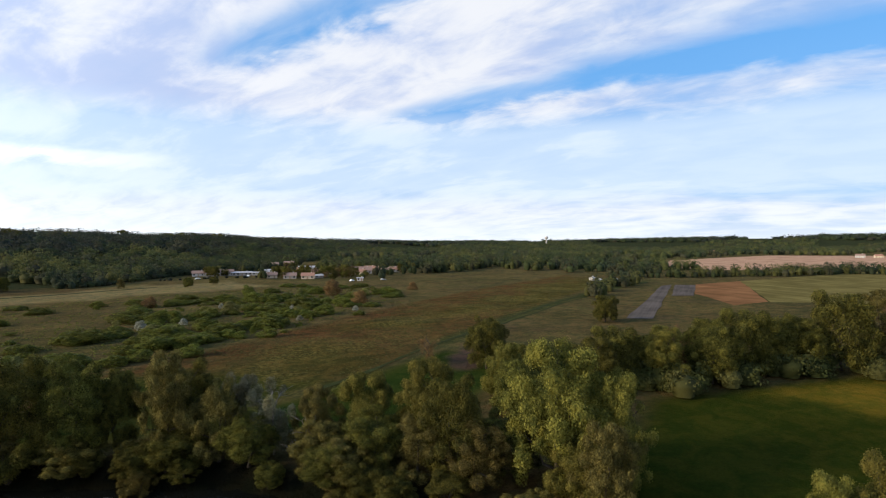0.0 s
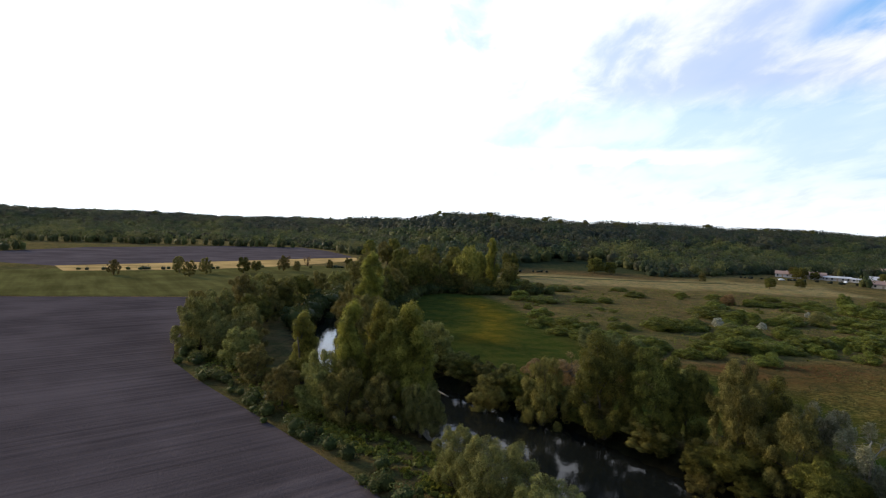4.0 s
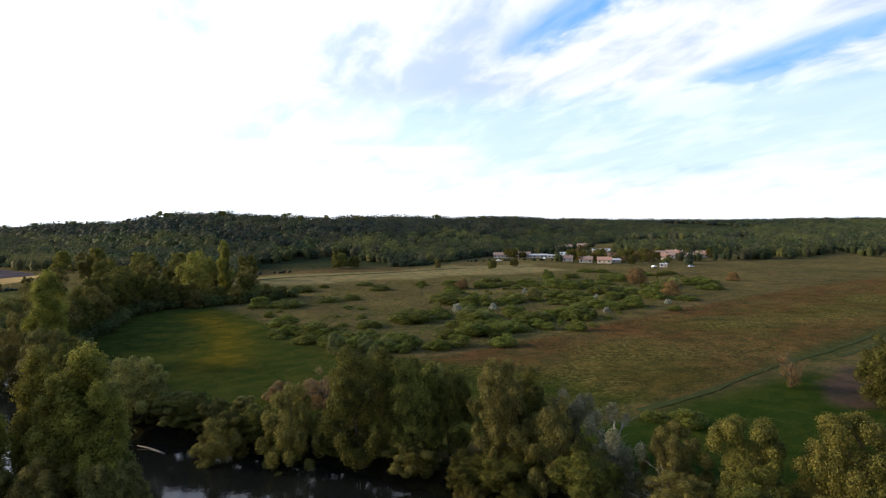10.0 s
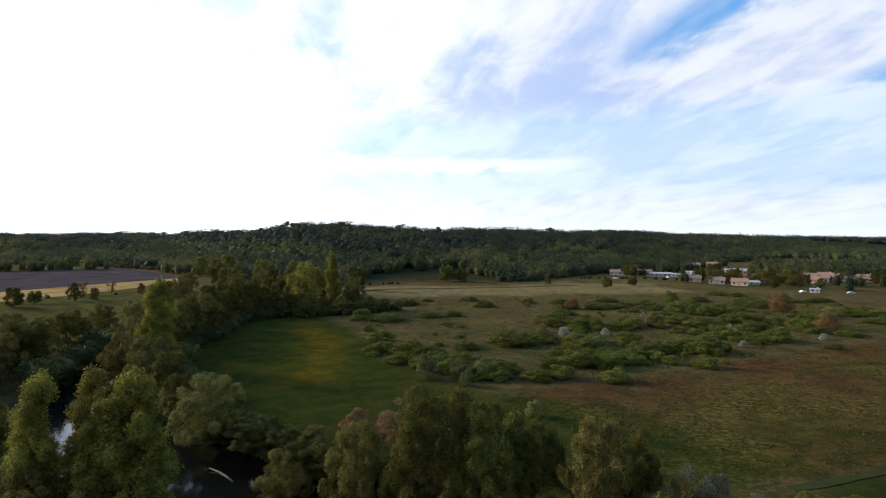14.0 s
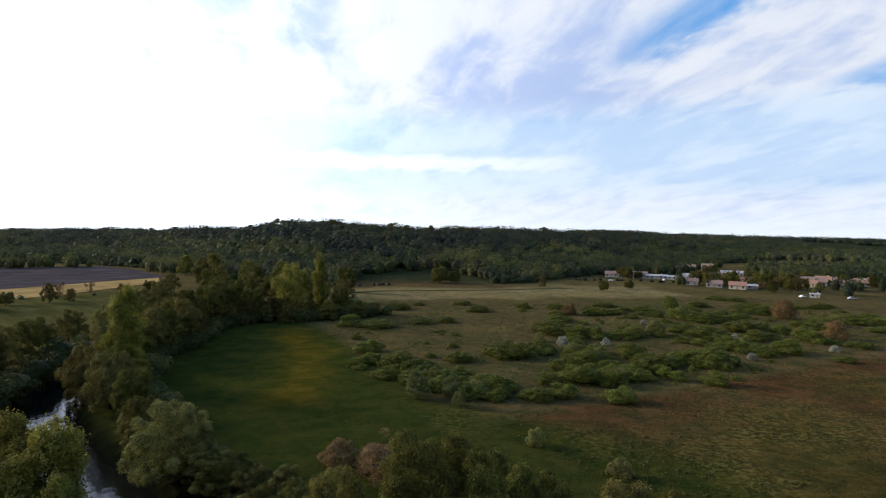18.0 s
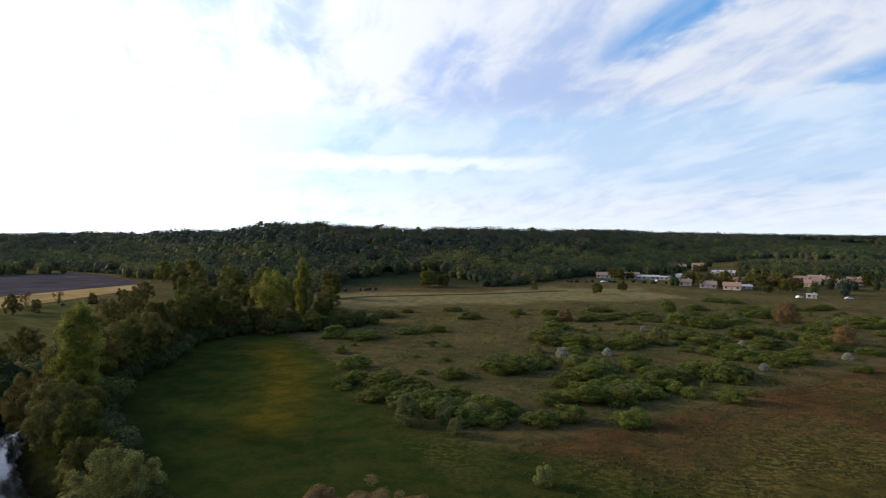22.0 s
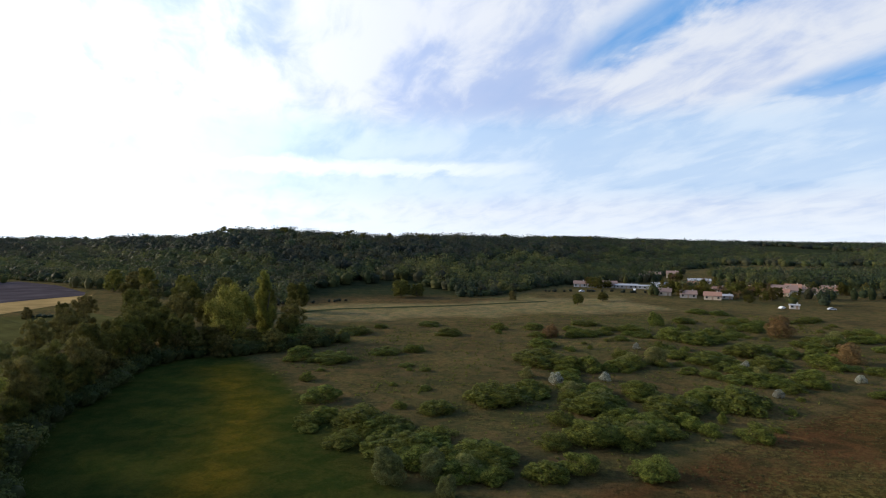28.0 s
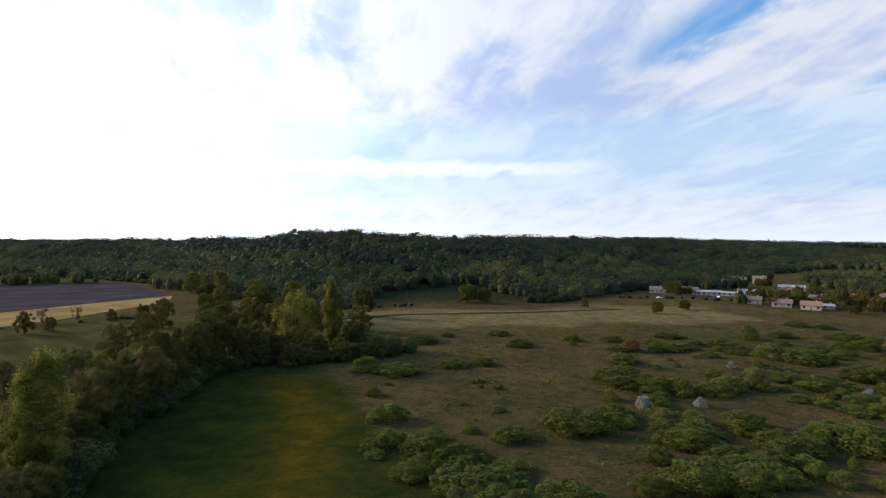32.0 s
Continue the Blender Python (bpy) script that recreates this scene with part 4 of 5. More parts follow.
shrub(37, 186, 5.5, 3.4)
shrub(40, 178, 9.1, 4.6)
shrub(44, 192, 8.0, 3.3)
shrub(30, 171, 5.4, 3.0)
shrub(33, 161, 8.4, 5.0)
shrub(25, 159, 5.4, 3.2)
shrub(-5, 201, 1.8, 1.3)
shrub(3, 197, 3.5, 1.4)
shrub(73, 180, 13.5, 5.3)
shrub(87, 187, 2.6, 3.0, "w")
shrub(94, 204, 4.3, 3.9, "p")
shrub(96, 214, 3.4, 3.1, "w")
shrub(103, 197, 8.6, 4.8)
shrub(118, 199, 2.8, 2.7, "w")
shrub(112, 186, 5.1, 2.1)
shrub(121, 216, 9.0, 5.5)
shrub(134, 222, 10.6, 7.4, "r")
shrub(143, 266, 15.1, 8.8, "r")
shrub(197, 264, 8.5, 11.4, "r")
shrub(131, 207, 7.9, 2.5)
shrub(109, 221, 10.7, 2.9)
shrub(109, 234, 14.4, 5.1)
shrub(91, 222, 14.9, 4.2)
shrub(104, 256, 13.3, 5.0)
shrub(98, 261, 10.1, 6.2)
shrub(108, 297, 6.5, 7.2)
shrub(89, 281, 10.7, 3.6)
shrub(68, 271, 8.9, 2.4)
shrub(78, 261, 5.4, 2.2)
shrub(73, 222, 6.2, 5.4, "p")
shrub(66, 233, 2.8, 3.2, "p")
shrub(77, 245, 2.6, 2.5, "w")
shrub(54, 190, 9.2, 4.3)
shrub(57, 178, 12.7, 4.0)
shrub(55, 169, 5.0, 3.1)
shrub(57, 164, 3.6, 3.0)
shrub(64, 161, 5.5, 3.7)
shrub(63, 170, 1.9, 2.6)
shrub(39, 180, 12.8, 3.8)
shrub(35, 162, 9.4, 5.0)
shrub(40, 159, 6.1, 4.4)
shrub(38, 147, 6.4, 3.7)
shrub(44, 174, 7.5, 2.8)
shrub(50, 171, 6.2, 2.5)
shrub(92, 190, 3.2, 1.6)
shrub(138, 230, 5.5, 4.4)
shrub(139, 242, 6.9, 2.9)
shrub(148, 335, 10.9, 2.8)
shrub(155, 328, 9.3, 3.1)
shrub(124, 303, 10.9, 3.4)
shrub(145, 302, 11.3, 2.1)
shrub(141, 280, 11.7, 4.6)
shrub(187, 306, 9.3, 2.8)
shrub(163, 236, 12.0, 3.0)
shrub(182, 270, 8.4, 3.1)

# smaller bushes between the thickets
THICKET = [(-24, 168), (-6, 140), (30, 143), (62, 158), (100, 182), (165, 228), (190, 290), (120, 300), (70, 275), (30, 240), (-10, 210)]
rng3 = np.random.default_rng(8)
made = 0
while made < 60:
    qx, qy = rng3.uniform(-24, 190), rng3.uniform(140, 300)
    if bool(in_poly(qx, qy, THICKET)) and (qx > 35 or rng3.random() < 0.35) and wobble(qx, qy, 22.0, 3.0) > -0.15:
        big = rng3.random() < 0.22
        shrub(round(qx, 1), round(qy, 1), rng3.uniform(3.5, 6.5) if big else rng3.uniform(1.4, 3.6), rng3.uniform(1.8, 3.2) if big else rng3.uniform(0.9, 2.0), "g" if rng3.random() < 0.9 else "p")
        made += 1


def thicket(line, count, wide, low, high, seed, kinds="gggggggggggp"):
    """Overlapping bushes strung along a bent line, in knots with gaps between."""
    rng = np.random.default_rng(seed)
    seg = [(a, b, math.hypot(b[0] - a[0], b[1] - a[1])) for a, b in zip(line, line[1:])]
    total, knots = sum(q[2] for q in seg), rng.random(max(3, count // 5))
    for k in range(count):
        run = float(np.clip(knots[k % len(knots)] + rng.normal(0, 0.07), 0, 1)) * total
        for a, b, d in seg:
            if run <= d or (a, b, d) == seg[-1]:
                break
            run -= d
        t = min(run / d, 1.0)
        shrub(a[0] + (b[0] - a[0]) * t + rng.normal(0, wide), a[1] + (b[1] - a[1]) * t + rng.normal(0, wide * 1.3), rng.uniform(3.5, 8.5), rng.uniform(low, high), kinds[int(rng.integers(len(kinds)))])


thicket([(-20, 182), (-8, 170), (2, 156), (10, 149), (19, 149)], 22, 2.0, 2.2, 3.8, 61)
thicket([(19, 153), (30, 153), (40, 163), (53, 173)], 18, 2.0, 1.8, 3.2, 62)
thicket([(13, 186), (25, 188), (37, 194)], 8, 1.6, 1.8, 3.0, 63)
thicket([(37, 184), (54, 182), (70, 187), (92, 197)], 24, 2.6, 2.0, 3.6, 64)
thicket([(44, 205), (62, 216), (78, 232), (116, 258)], 26, 3.4, 2.0, 3.8, 65)
thicket([(91, 212), (119, 228), (152, 248), (178, 262)], 26, 3.4, 2.0, 4.0, 66)
thicket([(45, 265), (74, 272), (106, 279), (144, 296)], 16, 4.0, 1.6, 3.2, 67)
thicket([(60, 245), (92, 262), (128, 280), (188, 326)], 16, 6.0, 1.6, 3.4, 68)
for bx, by, bw, bh in ((-13, 114, 8.5, 3.2), (-7, 112, 9.5, 3.6), (-1, 111, 8.0, 4.0), (4, 109, 6.0, 3.2)):
    shrub(bx, by, bw, bh, "r", "reddish-brown leafless thicket at the meadow's near end")
shrub(17, 122, 3.2, 3.0, "p")
shrub(27.5, 111.5, 3.6, 2.6, "p")
shrub(50, 88, 5.5, 3.0)
shrub(46, 91, 3.5, 2.0)
shrub(94, 97, 4, 2.5, "r")

# ---- woods, too many trees to count ----
def woods(name, places, label, greens, quads=80, leaf=0.066, body=1.0):
    """One object for a whole wood: places are rows of x, y, height, width."""
    rng = np.random.default_rng(len(places))
    P = np.array(places, float)
    n = len(P)
    z = height(P[:, 0], P[:, 1])
    base = np.array(greens, float)
    kin = np.clip(wobble(P[:, 0], P[:, 1], 38.0, 1.1) * 0.5 + 0.5 + rng.normal(0, 0.24, n), 0, 0.999)
    tone = base[(kin * len(base)).astype(int)] * rng.uniform(0.78, 1.22, n)[:, None]
    lump_n = 9
    a = rng.uniform(0, 6.28, (n, lump_n))
    zz = rng.uniform(0.20, 0.80, (n, lump_n))
    zz[:, 0] = 0.80
    q = 0.30 * np.sqrt(np.maximum(0.1, 1 - ((zz - 0.45) / 0.5) ** 2)) * rng.uniform(0.8, 1.15, (n, lump_n))
    q[:, 0] *= 0.3
    c = np.stack([q * np.cos(a), q * np.sin(a), zz], -1)
    s = rng.uniform(0.17, 0.25, (n, lump_n))
    pick = rng.integers(lump_n, size=(n, quads))
    u = rng.normal(0, 1, (n, quads, 3))
    u[..., 2] += 0.5
    u /= np.linalg.norm(u, axis=-1, keepdims=True)
    row = np.arange(n)[:, None]
    local = c[row, pick] + u * s[row, pick][..., None] * rng.uniform(0.86, 1.03, (n, quads, 1))
    scale = np.stack([P[:, 3], P[:, 3], P[:, 2]], -1)
    place = np.stack([P[:, 0], P[:, 1], z], -1)
    world = local * scale[:, None] + place[:, None]
    size = np.repeat(np.sqrt(P[:, 2] * P[:, 3]) * leaf, quads)
    cen, nor = world.reshape(-1, 3), u.reshape(-1, 3)
    v, f = leaf_quads(rng, cen, nor, size, 0.22)
    tint = np.repeat(np.repeat(tone, quads, 0), 4, 0)
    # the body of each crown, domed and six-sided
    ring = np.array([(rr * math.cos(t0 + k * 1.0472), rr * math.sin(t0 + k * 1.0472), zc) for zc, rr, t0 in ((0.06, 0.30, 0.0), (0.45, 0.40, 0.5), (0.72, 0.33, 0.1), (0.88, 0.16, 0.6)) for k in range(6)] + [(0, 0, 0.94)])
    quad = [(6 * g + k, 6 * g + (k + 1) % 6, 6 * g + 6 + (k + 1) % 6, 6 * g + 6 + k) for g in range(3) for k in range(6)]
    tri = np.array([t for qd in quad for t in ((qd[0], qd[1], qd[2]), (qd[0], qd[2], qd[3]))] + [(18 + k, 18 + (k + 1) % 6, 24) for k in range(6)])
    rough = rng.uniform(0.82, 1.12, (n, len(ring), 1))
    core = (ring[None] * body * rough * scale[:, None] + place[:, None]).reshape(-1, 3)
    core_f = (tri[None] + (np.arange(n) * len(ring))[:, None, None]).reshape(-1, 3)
    root = new(name)
    linked("foliage", array_mesh("foliage", v, f, tint), WOODS, root)
    # crown bodies take a darker tone, painting in the shade behind the leaves
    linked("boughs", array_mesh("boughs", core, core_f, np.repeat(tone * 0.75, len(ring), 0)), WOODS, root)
    return tagged(root, label, "woodland", kind="stuff")


def along(line, step, off, spread_by, low, high, seed):
    """Places of low growth strung along a line: x, y, height, width."""
    rng = np.random.default_rng(seed)
    out = []
    for (ax, ay), (bx, by) in zip(line, line[1:]):
        d = math.hypot(bx - ax, by - ay)
        for k in range(max(1, int(d / step))):
            t, s, h = rng.random(), off + rng.normal(0, spread_by), rng.uniform(low, high)
            out.append((ax + (bx - ax) * t + (by - ay) / d * s, ay + (by - ay) * t - (bx - ax) / d * s, h, h * rng.uniform(1.2, 1.9)))
    return out


UNDER = [(0.040, 0.052, 0.016), (0.052, 0.060, 0.018), (0.066, 0.076, 0.022), (0.086, 0.088, 0.028)]
for ux, uy, uh, uw in along(RIVER[2:8], 3.0, 12.8, 0.7, 3.2, 5.6, 50):
    if uy > 34:
        place_tree(("alder", "oak", "alder", "oak")[int(ux * 7) % 4], ux, uy, uh, uw, "low leafy tree hanging over the dark water")
woods("hedge_undergrowth", along([(62, 54), (78, 66), (90, 76), (90, 60), (108, 50), (126, 43), (140, 37), (152, 27), (160, 14), (172, -14)], 1.7, 1.5, 2.0, 3.0, 6.0, 53), "dense bramble undergrowth at the foot of the hedge row", UNDER, 420, 0.042, 0.85)
woods("upstream_undergrowth", along(RIVER[8:11], 1.8, -8.5, 1.2, 3.0, 6.5, 54), "dense dark growth hanging over the upstream river", UNDER, 340, 0.046, 0.85)
woods("belt_undergrowth", along(bank, 1.3, 1.6, 1.3, 2.4, 5.0, 51), "dense dark undergrowth at the foot of the riverside belt", UNDER, 420, 0.042, 0.85)
woods("field_edge_weeds", along([(-92, 100), (-74, 87), (-55, 76), (-41, 68), (-28, 61), (-10, 48), (4, 32)], 1.5, 0.0, 1.2, 1.0, 2.6, 52), "low weedy thicket along the edge of the ploughed field", UNDER, 260, 0.05, 0.8)


CLEAR = [(-74, 340), (-66, 450), (-20, 490), (0, 490), (18, 455), (30, 416), (64, 400), (110, 410), (90, 392), (40, 372)]
VILLAGE = [(90, 405), (150, 395), (180, 330), (330, 340), (330, 470), (270, 520), (275, 640), (235, 650), (215, 540), (120, 500)]


def hillside():
    rng = np.random.default_rng(77)
    out = []
    for lo, hi, gap in ((-9, 6, 5.5), (0, 90, 9.5), (90, 220, 11.5), (220, 420, 14.0), (420, 900, 21.0)):
        xs, ys = np.meshgrid(np.arange(-1500, 1000, gap), np.arange(-200, 1800, gap))
        x, y = (xs + rng.uniform(-0.45, 0.45, xs.shape) * gap).ravel(), (ys + rng.uniform(-0.45, 0.45, xs.shape) * gap).ravel()
        r, r0, r1, top = hill_edges(x, y)
        az = np.degrees(np.arctan2(-x, y - 60))
        d = r - r0 + 12 * wobble(x, y, 35.0, 0.7)
        ok = (d > lo) & (d <= hi) & (az > -34) & (az < 88) & (r < r1 + 130) & ~in_poly(x, y, CLEAR) & ~in_poly(x, y, VILLAGE)
        x, y = x[ok], y[ok]
        h = rng.uniform(7.5, 13.5, len(x)) * (1 + 0.15 * (gap > 12)) if gap > 6 else rng.uniform(2.5, 7.0, len(x))
        out.append(np.c_[x, y, h, gap * rng.uniform(1.2, 1.9, len(x))])
    return np.concatenate(out)


GREENS = [(0.040, 0.054, 0.030), (0.036, 0.052, 0.025), (0.050, 0.066, 0.026), (0.064, 0.066, 0.036), (0.076, 0.088, 0.030), (0.104, 0.108, 0.036)]
PINES = [(0.026, 0.035, 0.028), (0.034, 0.044, 0.030), (0.046, 0.048, 0.032)]
hill_places = hillside()
edge_r, edge_r0, edge_r1, _t = hill_edges(hill_places[:, 0], hill_places[:, 1])
upper = (edge_r - edge_r0) / (edge_r1 - edge_r0) + 0.25 * wobble(hill_places[:, 0], hill_places[:, 1], 55.0, 2.0) > 0.45
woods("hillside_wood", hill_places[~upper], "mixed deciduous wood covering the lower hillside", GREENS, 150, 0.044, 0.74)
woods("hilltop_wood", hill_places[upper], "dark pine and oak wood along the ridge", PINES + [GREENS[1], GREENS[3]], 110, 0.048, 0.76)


def belt(name, label, strips, greens, seed, gap=9.0, tall=(8, 14), quads=130):
    """A belt of trees: strips are rows of x0, y0, x1, y1, width."""
    rng = np.random.default_rng(seed)
    out = []
    for ax, ay, bx, by, wide in strips:
        n = max(3, int(math.hypot(bx - ax, by - ay) * max(wide, gap) / gap ** 2))
        t, s = rng.random(n), rng.uniform(-0.5, 0.5, n) * wide
        d = math.hypot(bx - ax, by - ay)
        out.append(np.c_[ax + (bx - ax) * t - (by - ay) / d * s, ay + (by - ay) * t + (bx - ax) / d * s, rng.uniform(*tall, n), gap * rng.uniform(0.9, 1.4, n)])
    return woods(name, np.concatenate(out), label, greens, quads, 0.05, 0.70)


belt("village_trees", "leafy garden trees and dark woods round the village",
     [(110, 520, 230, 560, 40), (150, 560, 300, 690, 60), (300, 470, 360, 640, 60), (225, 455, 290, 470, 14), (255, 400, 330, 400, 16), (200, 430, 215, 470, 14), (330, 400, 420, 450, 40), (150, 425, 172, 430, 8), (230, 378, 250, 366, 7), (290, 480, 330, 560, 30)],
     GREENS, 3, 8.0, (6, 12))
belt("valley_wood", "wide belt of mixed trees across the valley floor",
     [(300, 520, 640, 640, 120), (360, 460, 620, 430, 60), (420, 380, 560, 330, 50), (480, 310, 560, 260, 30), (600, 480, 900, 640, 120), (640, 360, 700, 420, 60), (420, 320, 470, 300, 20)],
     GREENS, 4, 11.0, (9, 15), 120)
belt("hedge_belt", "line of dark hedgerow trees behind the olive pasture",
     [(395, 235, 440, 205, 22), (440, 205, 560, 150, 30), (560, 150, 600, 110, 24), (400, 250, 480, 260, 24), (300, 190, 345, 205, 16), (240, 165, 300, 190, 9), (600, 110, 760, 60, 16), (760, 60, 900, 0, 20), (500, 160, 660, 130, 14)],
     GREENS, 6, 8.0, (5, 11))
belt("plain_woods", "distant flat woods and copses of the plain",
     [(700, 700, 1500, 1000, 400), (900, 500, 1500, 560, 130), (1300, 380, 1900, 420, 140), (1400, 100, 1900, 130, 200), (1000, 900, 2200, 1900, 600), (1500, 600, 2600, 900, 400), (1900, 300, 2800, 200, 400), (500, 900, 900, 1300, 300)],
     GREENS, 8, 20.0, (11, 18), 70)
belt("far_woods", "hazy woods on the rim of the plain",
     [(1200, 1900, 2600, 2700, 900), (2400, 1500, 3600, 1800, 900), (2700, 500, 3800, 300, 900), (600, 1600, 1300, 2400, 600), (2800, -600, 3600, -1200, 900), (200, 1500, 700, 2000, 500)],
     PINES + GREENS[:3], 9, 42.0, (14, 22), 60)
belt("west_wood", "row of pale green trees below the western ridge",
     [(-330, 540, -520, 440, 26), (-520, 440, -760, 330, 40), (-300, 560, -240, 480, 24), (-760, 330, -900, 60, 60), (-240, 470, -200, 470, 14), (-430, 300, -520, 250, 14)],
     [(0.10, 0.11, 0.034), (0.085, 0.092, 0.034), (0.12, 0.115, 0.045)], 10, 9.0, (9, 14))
belt("lane_hedge", "clipped dark hedge beside the lane", [(96, 452, 150, 452, 4), (-78, 372, -40, 392, 4), (150, 448, 176, 436, 4)], PINES, 11, 3.5, (2.0, 3.0), 30)
belt("left_hedge", "low hedge between pasture and golden strip", [(-214, 290, -170, 326, 4), (-270, 216, -222, 270, 4)], GREENS, 13, 4.0, (1.5, 3.0), 30)


# ---- tall pines on the skyline ----
def pine(x, y, h):
    root = new("pine")
    rng = np.random.default_rng(int(abs(x) + y))
    bm = bmesh.new()
    tube(bm, [(0, 0, -0.5), (0.2, 0, h * 0.5), (0.1, 0.2, h * 0.92)], [0.35, 0.25, 0.1], 7)
    part("trunk", bm, BARK, root, smooth=True)
    lumps = [(rng.normal(0, h * 0.14), rng.normal(0, h * 0.14), h * rng.uniform(0.68, 0.98), h * 0.16, h * 0.16, h * 0.09) for k in range(9)]
    p, u = lump_points(rng, lumps, 420, 0.5)
    v, f = leaf_quads(rng, p, u, 0.75)
    linked("crown", array_mesh("crown", v, f), OAK, root)
    root.location = (x, y, float(height(x, y)))
    return tagged(root, "tall dark umbrella pine standing out on the ridge", "tree", "pines on the skyline")


for px, py, ph in ((-242, 763, 19), (-236, 768, 15), (-252, 770, 15), (-84, 758, 20), (257, 962, 18), (263, 968, 15), (-160, 750, 14), (20, 760, 15), (230, 930, 16), (214, 920, 14), (-300, 800, 15), (-600, 1080, 20), (-640, 1060, 18)):
    pine(px, py, ph * 0.8)
rng4 = np.random.default_rng(44)
ridge = np.array(HILLS, float)
for k in range(28):
    pa = -24 + 80 * (k + rng4.random()) / 28
    pr = float(np.interp(pa, ridge[:, 0], ridge[:, 2])) * rng4.uniform(0.93, 1.0)
    pine(-pr * math.sin(radians(pa)), 60 + pr * math.cos(radians(pa)), rng4.uniform(11.0, 15.5))


# ---- village ----
def box(bm, x0, x1, y0, y1, z0, z1):
    v = [bm.verts.new(p) for p in ((x0, y0, z0), (x1, y0, z0), (x1, y1, z0), (x0, y1, z0), (x0, y0, z1), (x1, y0, z1), (x1, y1, z1), (x0, y1, z1))]
    for q in ((0, 3, 2, 1), (4, 5, 6, 7), (0, 1, 5, 4), (1, 2, 6, 5), (2, 3, 7, 6), (3, 0, 4, 7)):
        bm.faces.new([v[i] for i in q])


def house(x, y, length, depth, eaves, rise, turn, wall, roof, label, name="house"):
    """A gabled house: walls, two roof slopes with eaves, chimney, doors and windows."""
    root = new(name)
    length, depth, eaves, rise = length * 0.84, depth * 0.88, eaves * 0.95, rise * 1.05
    L, D = length / 2, depth / 2
    bm = bmesh.new()
    v = [bm.verts.new(p) for p in ((-L, -D, 0), (L, -D, 0), (L, D, 0), (-L, D, 0), (-L, -D, eaves), (L, -D, eaves), (L, D, eaves), (-L, D, eaves), (-L, 0, eaves + rise), (L, 0, eaves + rise))]
    for q in ((0, 1, 5, 4), (2, 3, 7, 6), (1, 2, 6, 9, 5), (3, 0, 4, 8, 7), (0, 3, 2, 1)):
        bm.faces.new([v[i] for i in q])
    part("wall", bm, wall, root)
    roof_root = None
    for side in (-1, 1):
        bm = bmesh.new()
        o, t = 0.45, 0.18
        e = eaves - rise * o / D
        pts = [(-L - o, side * (D + o), e), (L + o, side * (D + o), e), (L + o, 0, eaves + rise), (-L - o, 0, eaves + rise)]
        lo = [bm.verts.new(p) for p in pts]
        hi = [bm.verts.new((p[0], p[1], p[2] + t)) for p in pts]
        bm.faces.new(lo)
        bm.faces.new(hi[::-1])
        for k in range(4):
            bm.faces.new((lo[k], lo[(k + 1) % 4], hi[(k + 1) % 4], hi[k]))
        bmesh.ops.recalc_face_normals(bm, faces=bm.faces)
        slope = part("roof", bm, roof, root)
        roof_root = roof_root or slope
    bm = bmesh.new()
    box(bm, L * 0.45, L * 0.45 + 0.7, -0.35, 0.35, eaves + rise * 0.6, eaves + rise + 0.9)
    part("chimney", bm, wall, roof_root)
    count = max(2, int(length / 3.2))
    for side in (-1, 1):
        for k in range(count):
            cx = -L + (k + 0.5) * length / count
            is_door = k == count // 2 and side < 0
            bm = bmesh.new()
            w, z0, z1 = (0.55, 0.0, 2.1) if is_door else (0.6, 0.9, 2.2)
            box(bm, cx - w, cx + w, min(side * (D + 0.05), side * (D - 0.1)), max(side * (D + 0.05), side * (D - 0.1)), z0, z1)
            pane = part("door" if is_door else "window", bm, WOOD if is_door else GLASS, root)
            if not is_door:
                bm = bmesh.new()
                ya, yb = sorted((side * (D + 0.02), side * (D + 0.16)))
                box(bm, cx - w - 0.1, cx + w + 0.1, ya, yb, z0 - 0.12, z0 - 0.01)
                part("sill", bm, wall, pane)
    root.matrix_basis = pose(x, y, float(height(x, y)) - 0.06, 0, 0, turn)
    return tagged(root, label, "house", "houses of the village")


house(153, 491, 28, 9, 3.2, 2.2, -18, WALL_WHITE, TILES_OLD, "long white farmhouse with a weathered tile roof below the wood")
house(170, 483, 20, 8, 2.6, 1.0, -18, WALL_GREY, SHEET, "low grey farm shed with a pale sheet roof", "shed")
house(184, 476, 17, 6, 2.4, 0.8, -22, WALL_WHITE, SHEET, "low white farm shed with a pale sheet roof", "shed")
house(292, 453, 14, 10, 2.9, 2.0, -35, WALL_CREAM, TILES_OLD, "cream village house with a brown tile roof")
house(302, 437, 13, 9, 2.9, 2.0, -20, WALL_WHITE, TILES, "white village house with an orange tile roof")
house(257, 424, 11, 9, 2.9, 2.0, -40, WALL_CREAM, TILES, "low cream house with an orange tile roof")
house(244, 455, 12, 9, 2.9, 2.0, -15, WALL_WHITE, TILES_OLD, "white house half hidden by garden trees")
house(288, 428, 10, 8, 2.9, 2.0, -50, WALL_GREY, TILES_OLD, "grey house with a weathered roof among trees")
house(313, 449, 13, 9, 2.9, 2.0, -30, WALL_CREAM, TILES_OLD, "cream house at the edge of the village")
house(175, 428, 10, 8, 2.9, 2.0, -25, WALL_CREAM, TILES_OLD, "small cream house behind a hedge")
house(222, 441, 11, 8, 2.9, 2.0, -15, WALL_GREY, TILES, "small grey house with an orange roof")
house(196, 480, 14, 7, 2.9, 2.0, -20, WALL_WHITE, SHEET, "white farm building with a pale roof")
house(137, 497, 12, 8, 2.9, 2.0, -18, WALL_WHITE, TILES_OLD, "white farm wing beside the farmhouse")
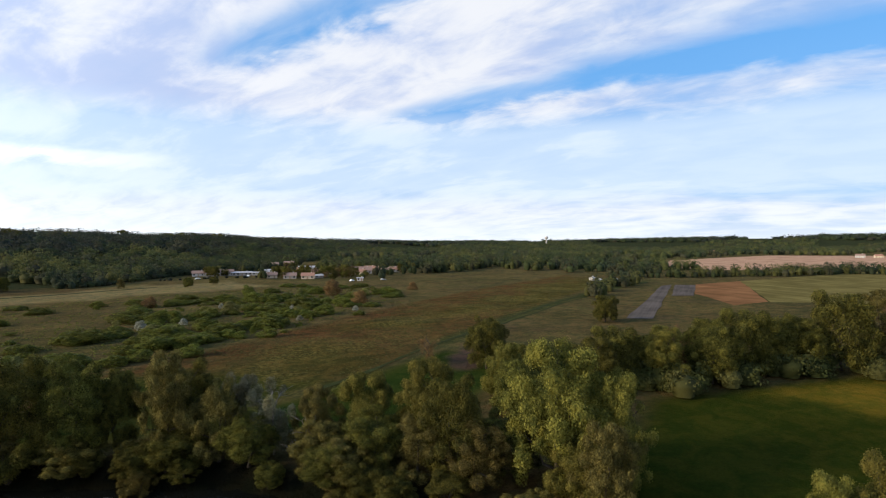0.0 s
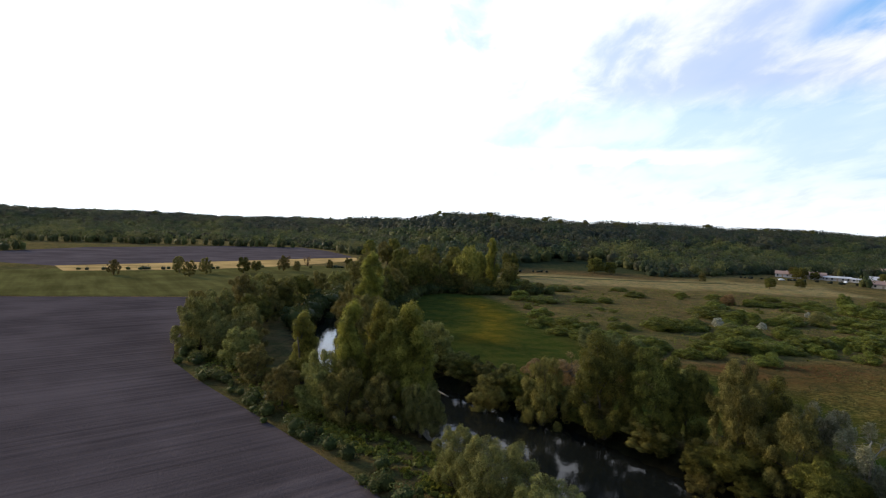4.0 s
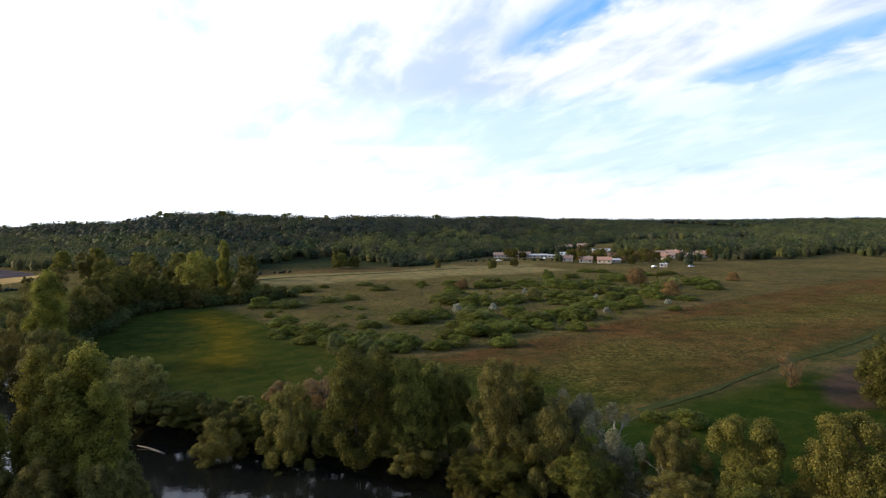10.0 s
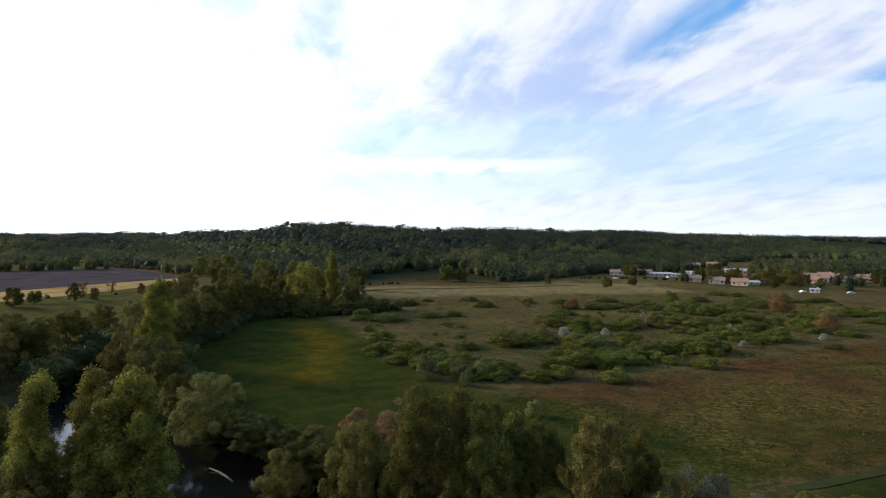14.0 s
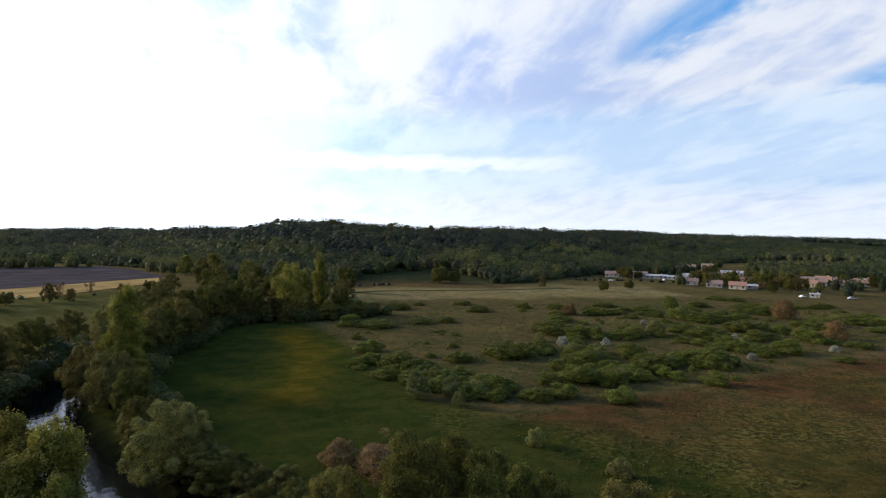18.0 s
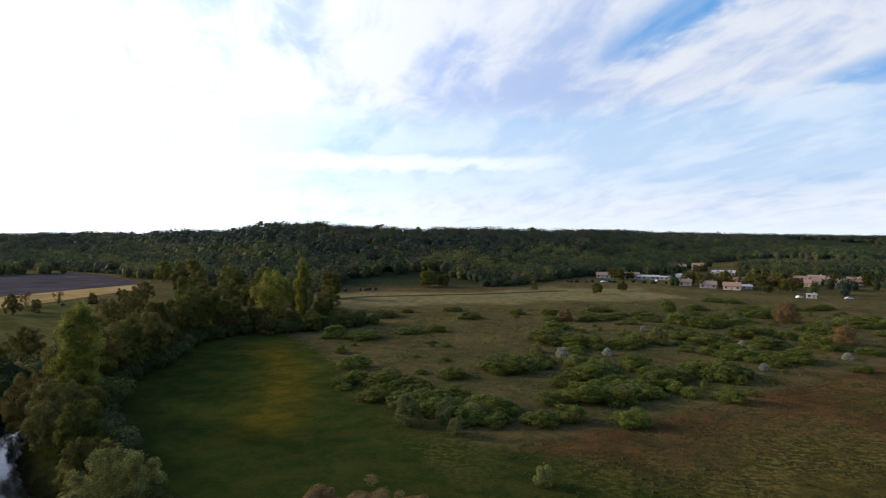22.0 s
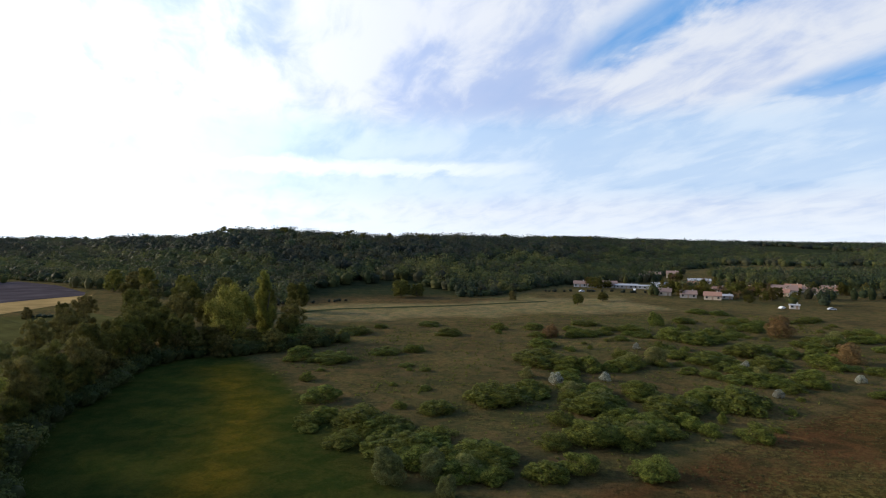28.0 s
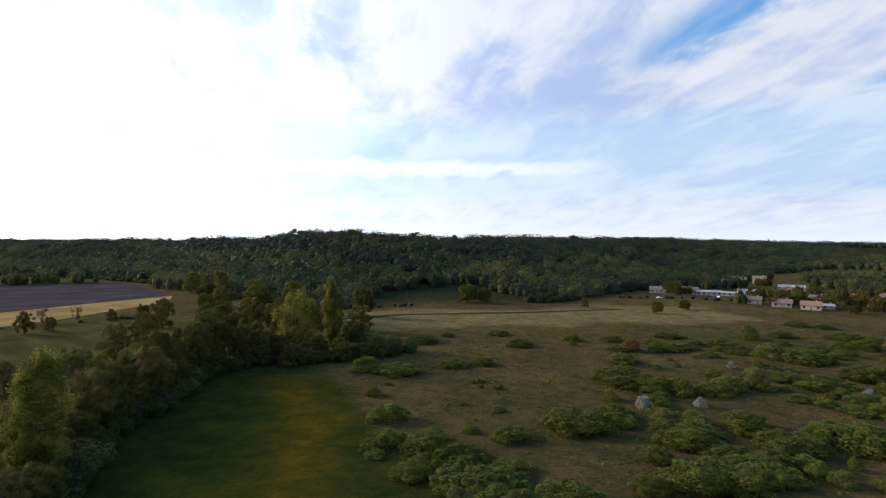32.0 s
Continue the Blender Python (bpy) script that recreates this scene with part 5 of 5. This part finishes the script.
house(184, 413, 12, 9, 2.8, 2.0, -25, WALL_GREY, TILES_OLD, "beige house with a weathered grey-brown tile roof")
house(194, 401, 12, 9, 2.9, 2.0, -30, WALL_CREAM, TILES, "cream house with a bright orange tile roof in the sun")
house(205, 404, 8, 6, 2.2, 0.9, -20, WALL_GREY, SHEET, "small grey outbuilding beside the cream house", "shed")
house(252, 442, 14, 10, 3.0, 2.4, -35, WALL_GREY, TILES_OLD, "dark-roofed house among garden trees")
house(268, 437, 19, 11, 3.4, 3.0, -30, WALL_GREY, TILES_OLD, "large house with a broad brown tile roof")
house(280, 444, 12, 9, 4.0, 2.6, -40, WALL_CREAM, TILES, "tall cream house with an orange tile roof")
house(213, 352, 5.5, 3.2, 2.3, 0.4, -30, WALL_WHITE, SHEET, "white caravan-like hut standing on the grass", "hut")
house(228, 398, 7, 5, 2.2, 1.0, -20, WALL_GREY, TILES, "small shed with a red roof by the gardens", "shed")
house(240, 415, 6, 4, 2.2, 1.0, 30, WALL_WHITE, SHEET, "small white shed by the gardens", "shed")
house(256, 530, 22, 12, 3.2, 1.4, -28, WALL_GREY, SHEET, "long low grey building among trees", "hall")
house(215, 470, 11, 8, 2.8, 2.0, -10, WALL_CREAM, TILES_OLD, "cream house half hidden by trees")
house(230, 492, 12, 8, 3.0, 2.0, -35, WALL_GREY, TILES, "house with a red roof behind the garden trees")
house(247, 600, 14, 9, 4.5, 2.2, -20, WALL_WHITE, TILES_OLD, "white two-storey house at the foot of the wood")
house(268, 604, 13, 9, 5.0, 2.4, -30, WALL_CREAM, TILES_OLD, "cream two-storey house at the foot of the wood")
house(232, 590, 11, 8, 3.0, 2.0, -10, WALL_CREAM, TILES_OLD, "pale house at the foot of the wood")
house(410, 470, 60, 14, 4.0, 1.2, -42, WALL_WHITE, SHEET, "long white hall far across the valley", "hall")
house(345, 236, 6, 3, 2.2, 0.5, 15, WALL_WHITE, SHEET, "small white hut at the end of the track", "hut")
house(1180, 250, 16, 9, 4.5, 2.5, -70, WALL_WHITE, TILES_OLD, "large white farmhouse on the pale plain")
house(1200, 228, 14, 8, 4.0, 2.2, -60, WALL_CREAM, TILES, "cream farm building on the pale plain")
house(1160, 700, 30, 12, 6.0, 3.0, -50, WALL_WHITE, TILES_OLD, "white farm far off in the woods")
house(1300, 560, 30, 12, 6.0, 3.0, -60, WALL_WHITE, TILES, "white farm far off in the woods")


def car(x, y, turn, paint, label):
    root = new("car")
    bm = bmesh.new()
    prof = [(-2.1, 0.35), (-2.1, 0.85), (-1.5, 0.95), (-1.0, 1.42), (0.5, 1.45), (1.1, 0.98), (1.95, 0.85), (2.1, 0.55), (2.1, 0.35)]
    l, r = [bm.verts.new((px, -0.85, pz)) for px, pz in prof], [bm.verts.new((px, 0.85, pz)) for px, pz in prof]
    for k in range(len(prof)):
        j = (k + 1) % len(prof)
        bm.faces.new((l[k], l[j], r[j], r[k]))
    bm.faces.new(l[::-1])
    bm.faces.new(r)
    bmesh.ops.recalc_face_normals(bm, faces=bm.faces)
    part("body", bm, PAINTS[paint], root)
    for sy in (-1, 1):
        bm = bmesh.new()
        ya, yb = sorted((sy * 0.84, sy * 0.87))
        box(bm, -0.95, 0.6, ya, yb, 0.98, 1.36)
        part("window", bm, GLASS, root)
        for sx in (-1.3, 1.3):
            bm = bmesh.new()
            tube(bm, [(sx, sy * 0.72, 0.33), (sx, sy * 0.90, 0.33)], [0.33, 0.33], 12)
            part("wheel", bm, RUBBER, root)
    root.matrix_basis = pose(x, y, float(height(x, y)) - 0.05, 0, 0, turn)
    return tagged(root, label, "car", "parked cars")


for cx, cy, ct, cp, cl in ((206, 352, 20, 0, "white car parked on the grass by the village"), (230, 346, -10, 1, "silver car parked on the grass by the village"),
                           (124, 452, 5, 0, "white car parked beside the long shed"), (133, 455, 0, 3, "dark car parked beside the long shed"), (168, 462, 60, 0, "white car parked in the farmyard"), (350, 232, 20, 0, "white van-like car at the end of the track"), (362, 226, 40, 1, "silver car at the end of the track")):
    car(cx, cy, ct, cp, cl)


# ---- water tower on the horizon ----
def water_tower(x, y):
    root = new("water_tower")
    bm = bmesh.new()
    tube(bm, [(0, 0, -1), (0, 0, 20), (0, 0, 30)], [4.0, 3.2, 3.4], 16)
    part("shaft", bm, WALL_WHITE, root, smooth=True)
    bm = bmesh.new()
    tube(bm, [(0, 0, 28), (0, 0, 33), (0, 0, 40), (0, 0, 42)], [3.5, 8, 8, 4], 20)
    part("tank", bm, WALL_WHITE, root)
    root.location = (x, y, float(height(x, y)))
    return tagged(root, "pale concrete water tower on the far horizon", "water tower")


water_tower(2000, 1620)


# ---- grass tussocks ----
def tussocks(name, poly, count, size, mat, label, seed):
    rng = np.random.default_rng(seed)
    xs, ys = [p[0] for p in poly], [p[1] for p in poly]
    x, y = rng.uniform(min(xs), max(xs), count * 4), rng.uniform(min(ys), max(ys), count * 4)
    ok = in_poly(x, y, poly) & (wobble(x, y, 8.0, 4.1) + rng.normal(0, 0.5, len(x)) > 0.0)
    x, y = x[ok][:count], y[ok][:count]
    n, k = len(x), 7
    s = size * rng.uniform(0.6, 1.5, n)
    a = rng.uniform(0, 6.28, (n, k))
    c = np.stack([x[:, None] + np.cos(a) * s[:, None] * 0.5, y[:, None] + np.sin(a) * s[:, None] * 0.5, height(x, y)[:, None] + s[:, None] * rng.uniform(0.1, 0.32, (n, k))], -1)
    u = np.stack([np.cos(a), np.sin(a), np.full_like(a, 0.9)], -1)
    v, f = leaf_quads(rng, c.reshape(-1, 3), u.reshape(-1, 3), np.repeat(s * 0.45, k))
    ob = linked(name, array_mesh(name, v, f), mat)
    return tagged(ob, label, "grass", kind="stuff")


tussocks("dry_tussocks", SORREL, 14000, 0.27, TUFT, "pale dry grass tussocks dotting the brown meadow", 21)
tussocks("meadow_grass", [(-40, 215), (-20, 170), (15, 140), (60, 160), (150, 210), (200, 330), (60, 330), (-20, 300)], 3500, 0.4, SHRUB, "scattered green weeds on the rough grassland", 22)
tussocks("bank_weeds", [(-95, 104), (-74, 89), (-52, 77), (-39, 70), (-20, 60), (-5, 47), (2, 54), (-20, 68), (-45, 80), (-80, 104)], 2600, 0.8, SHRUB, "rank weeds on the riverbank", 23)
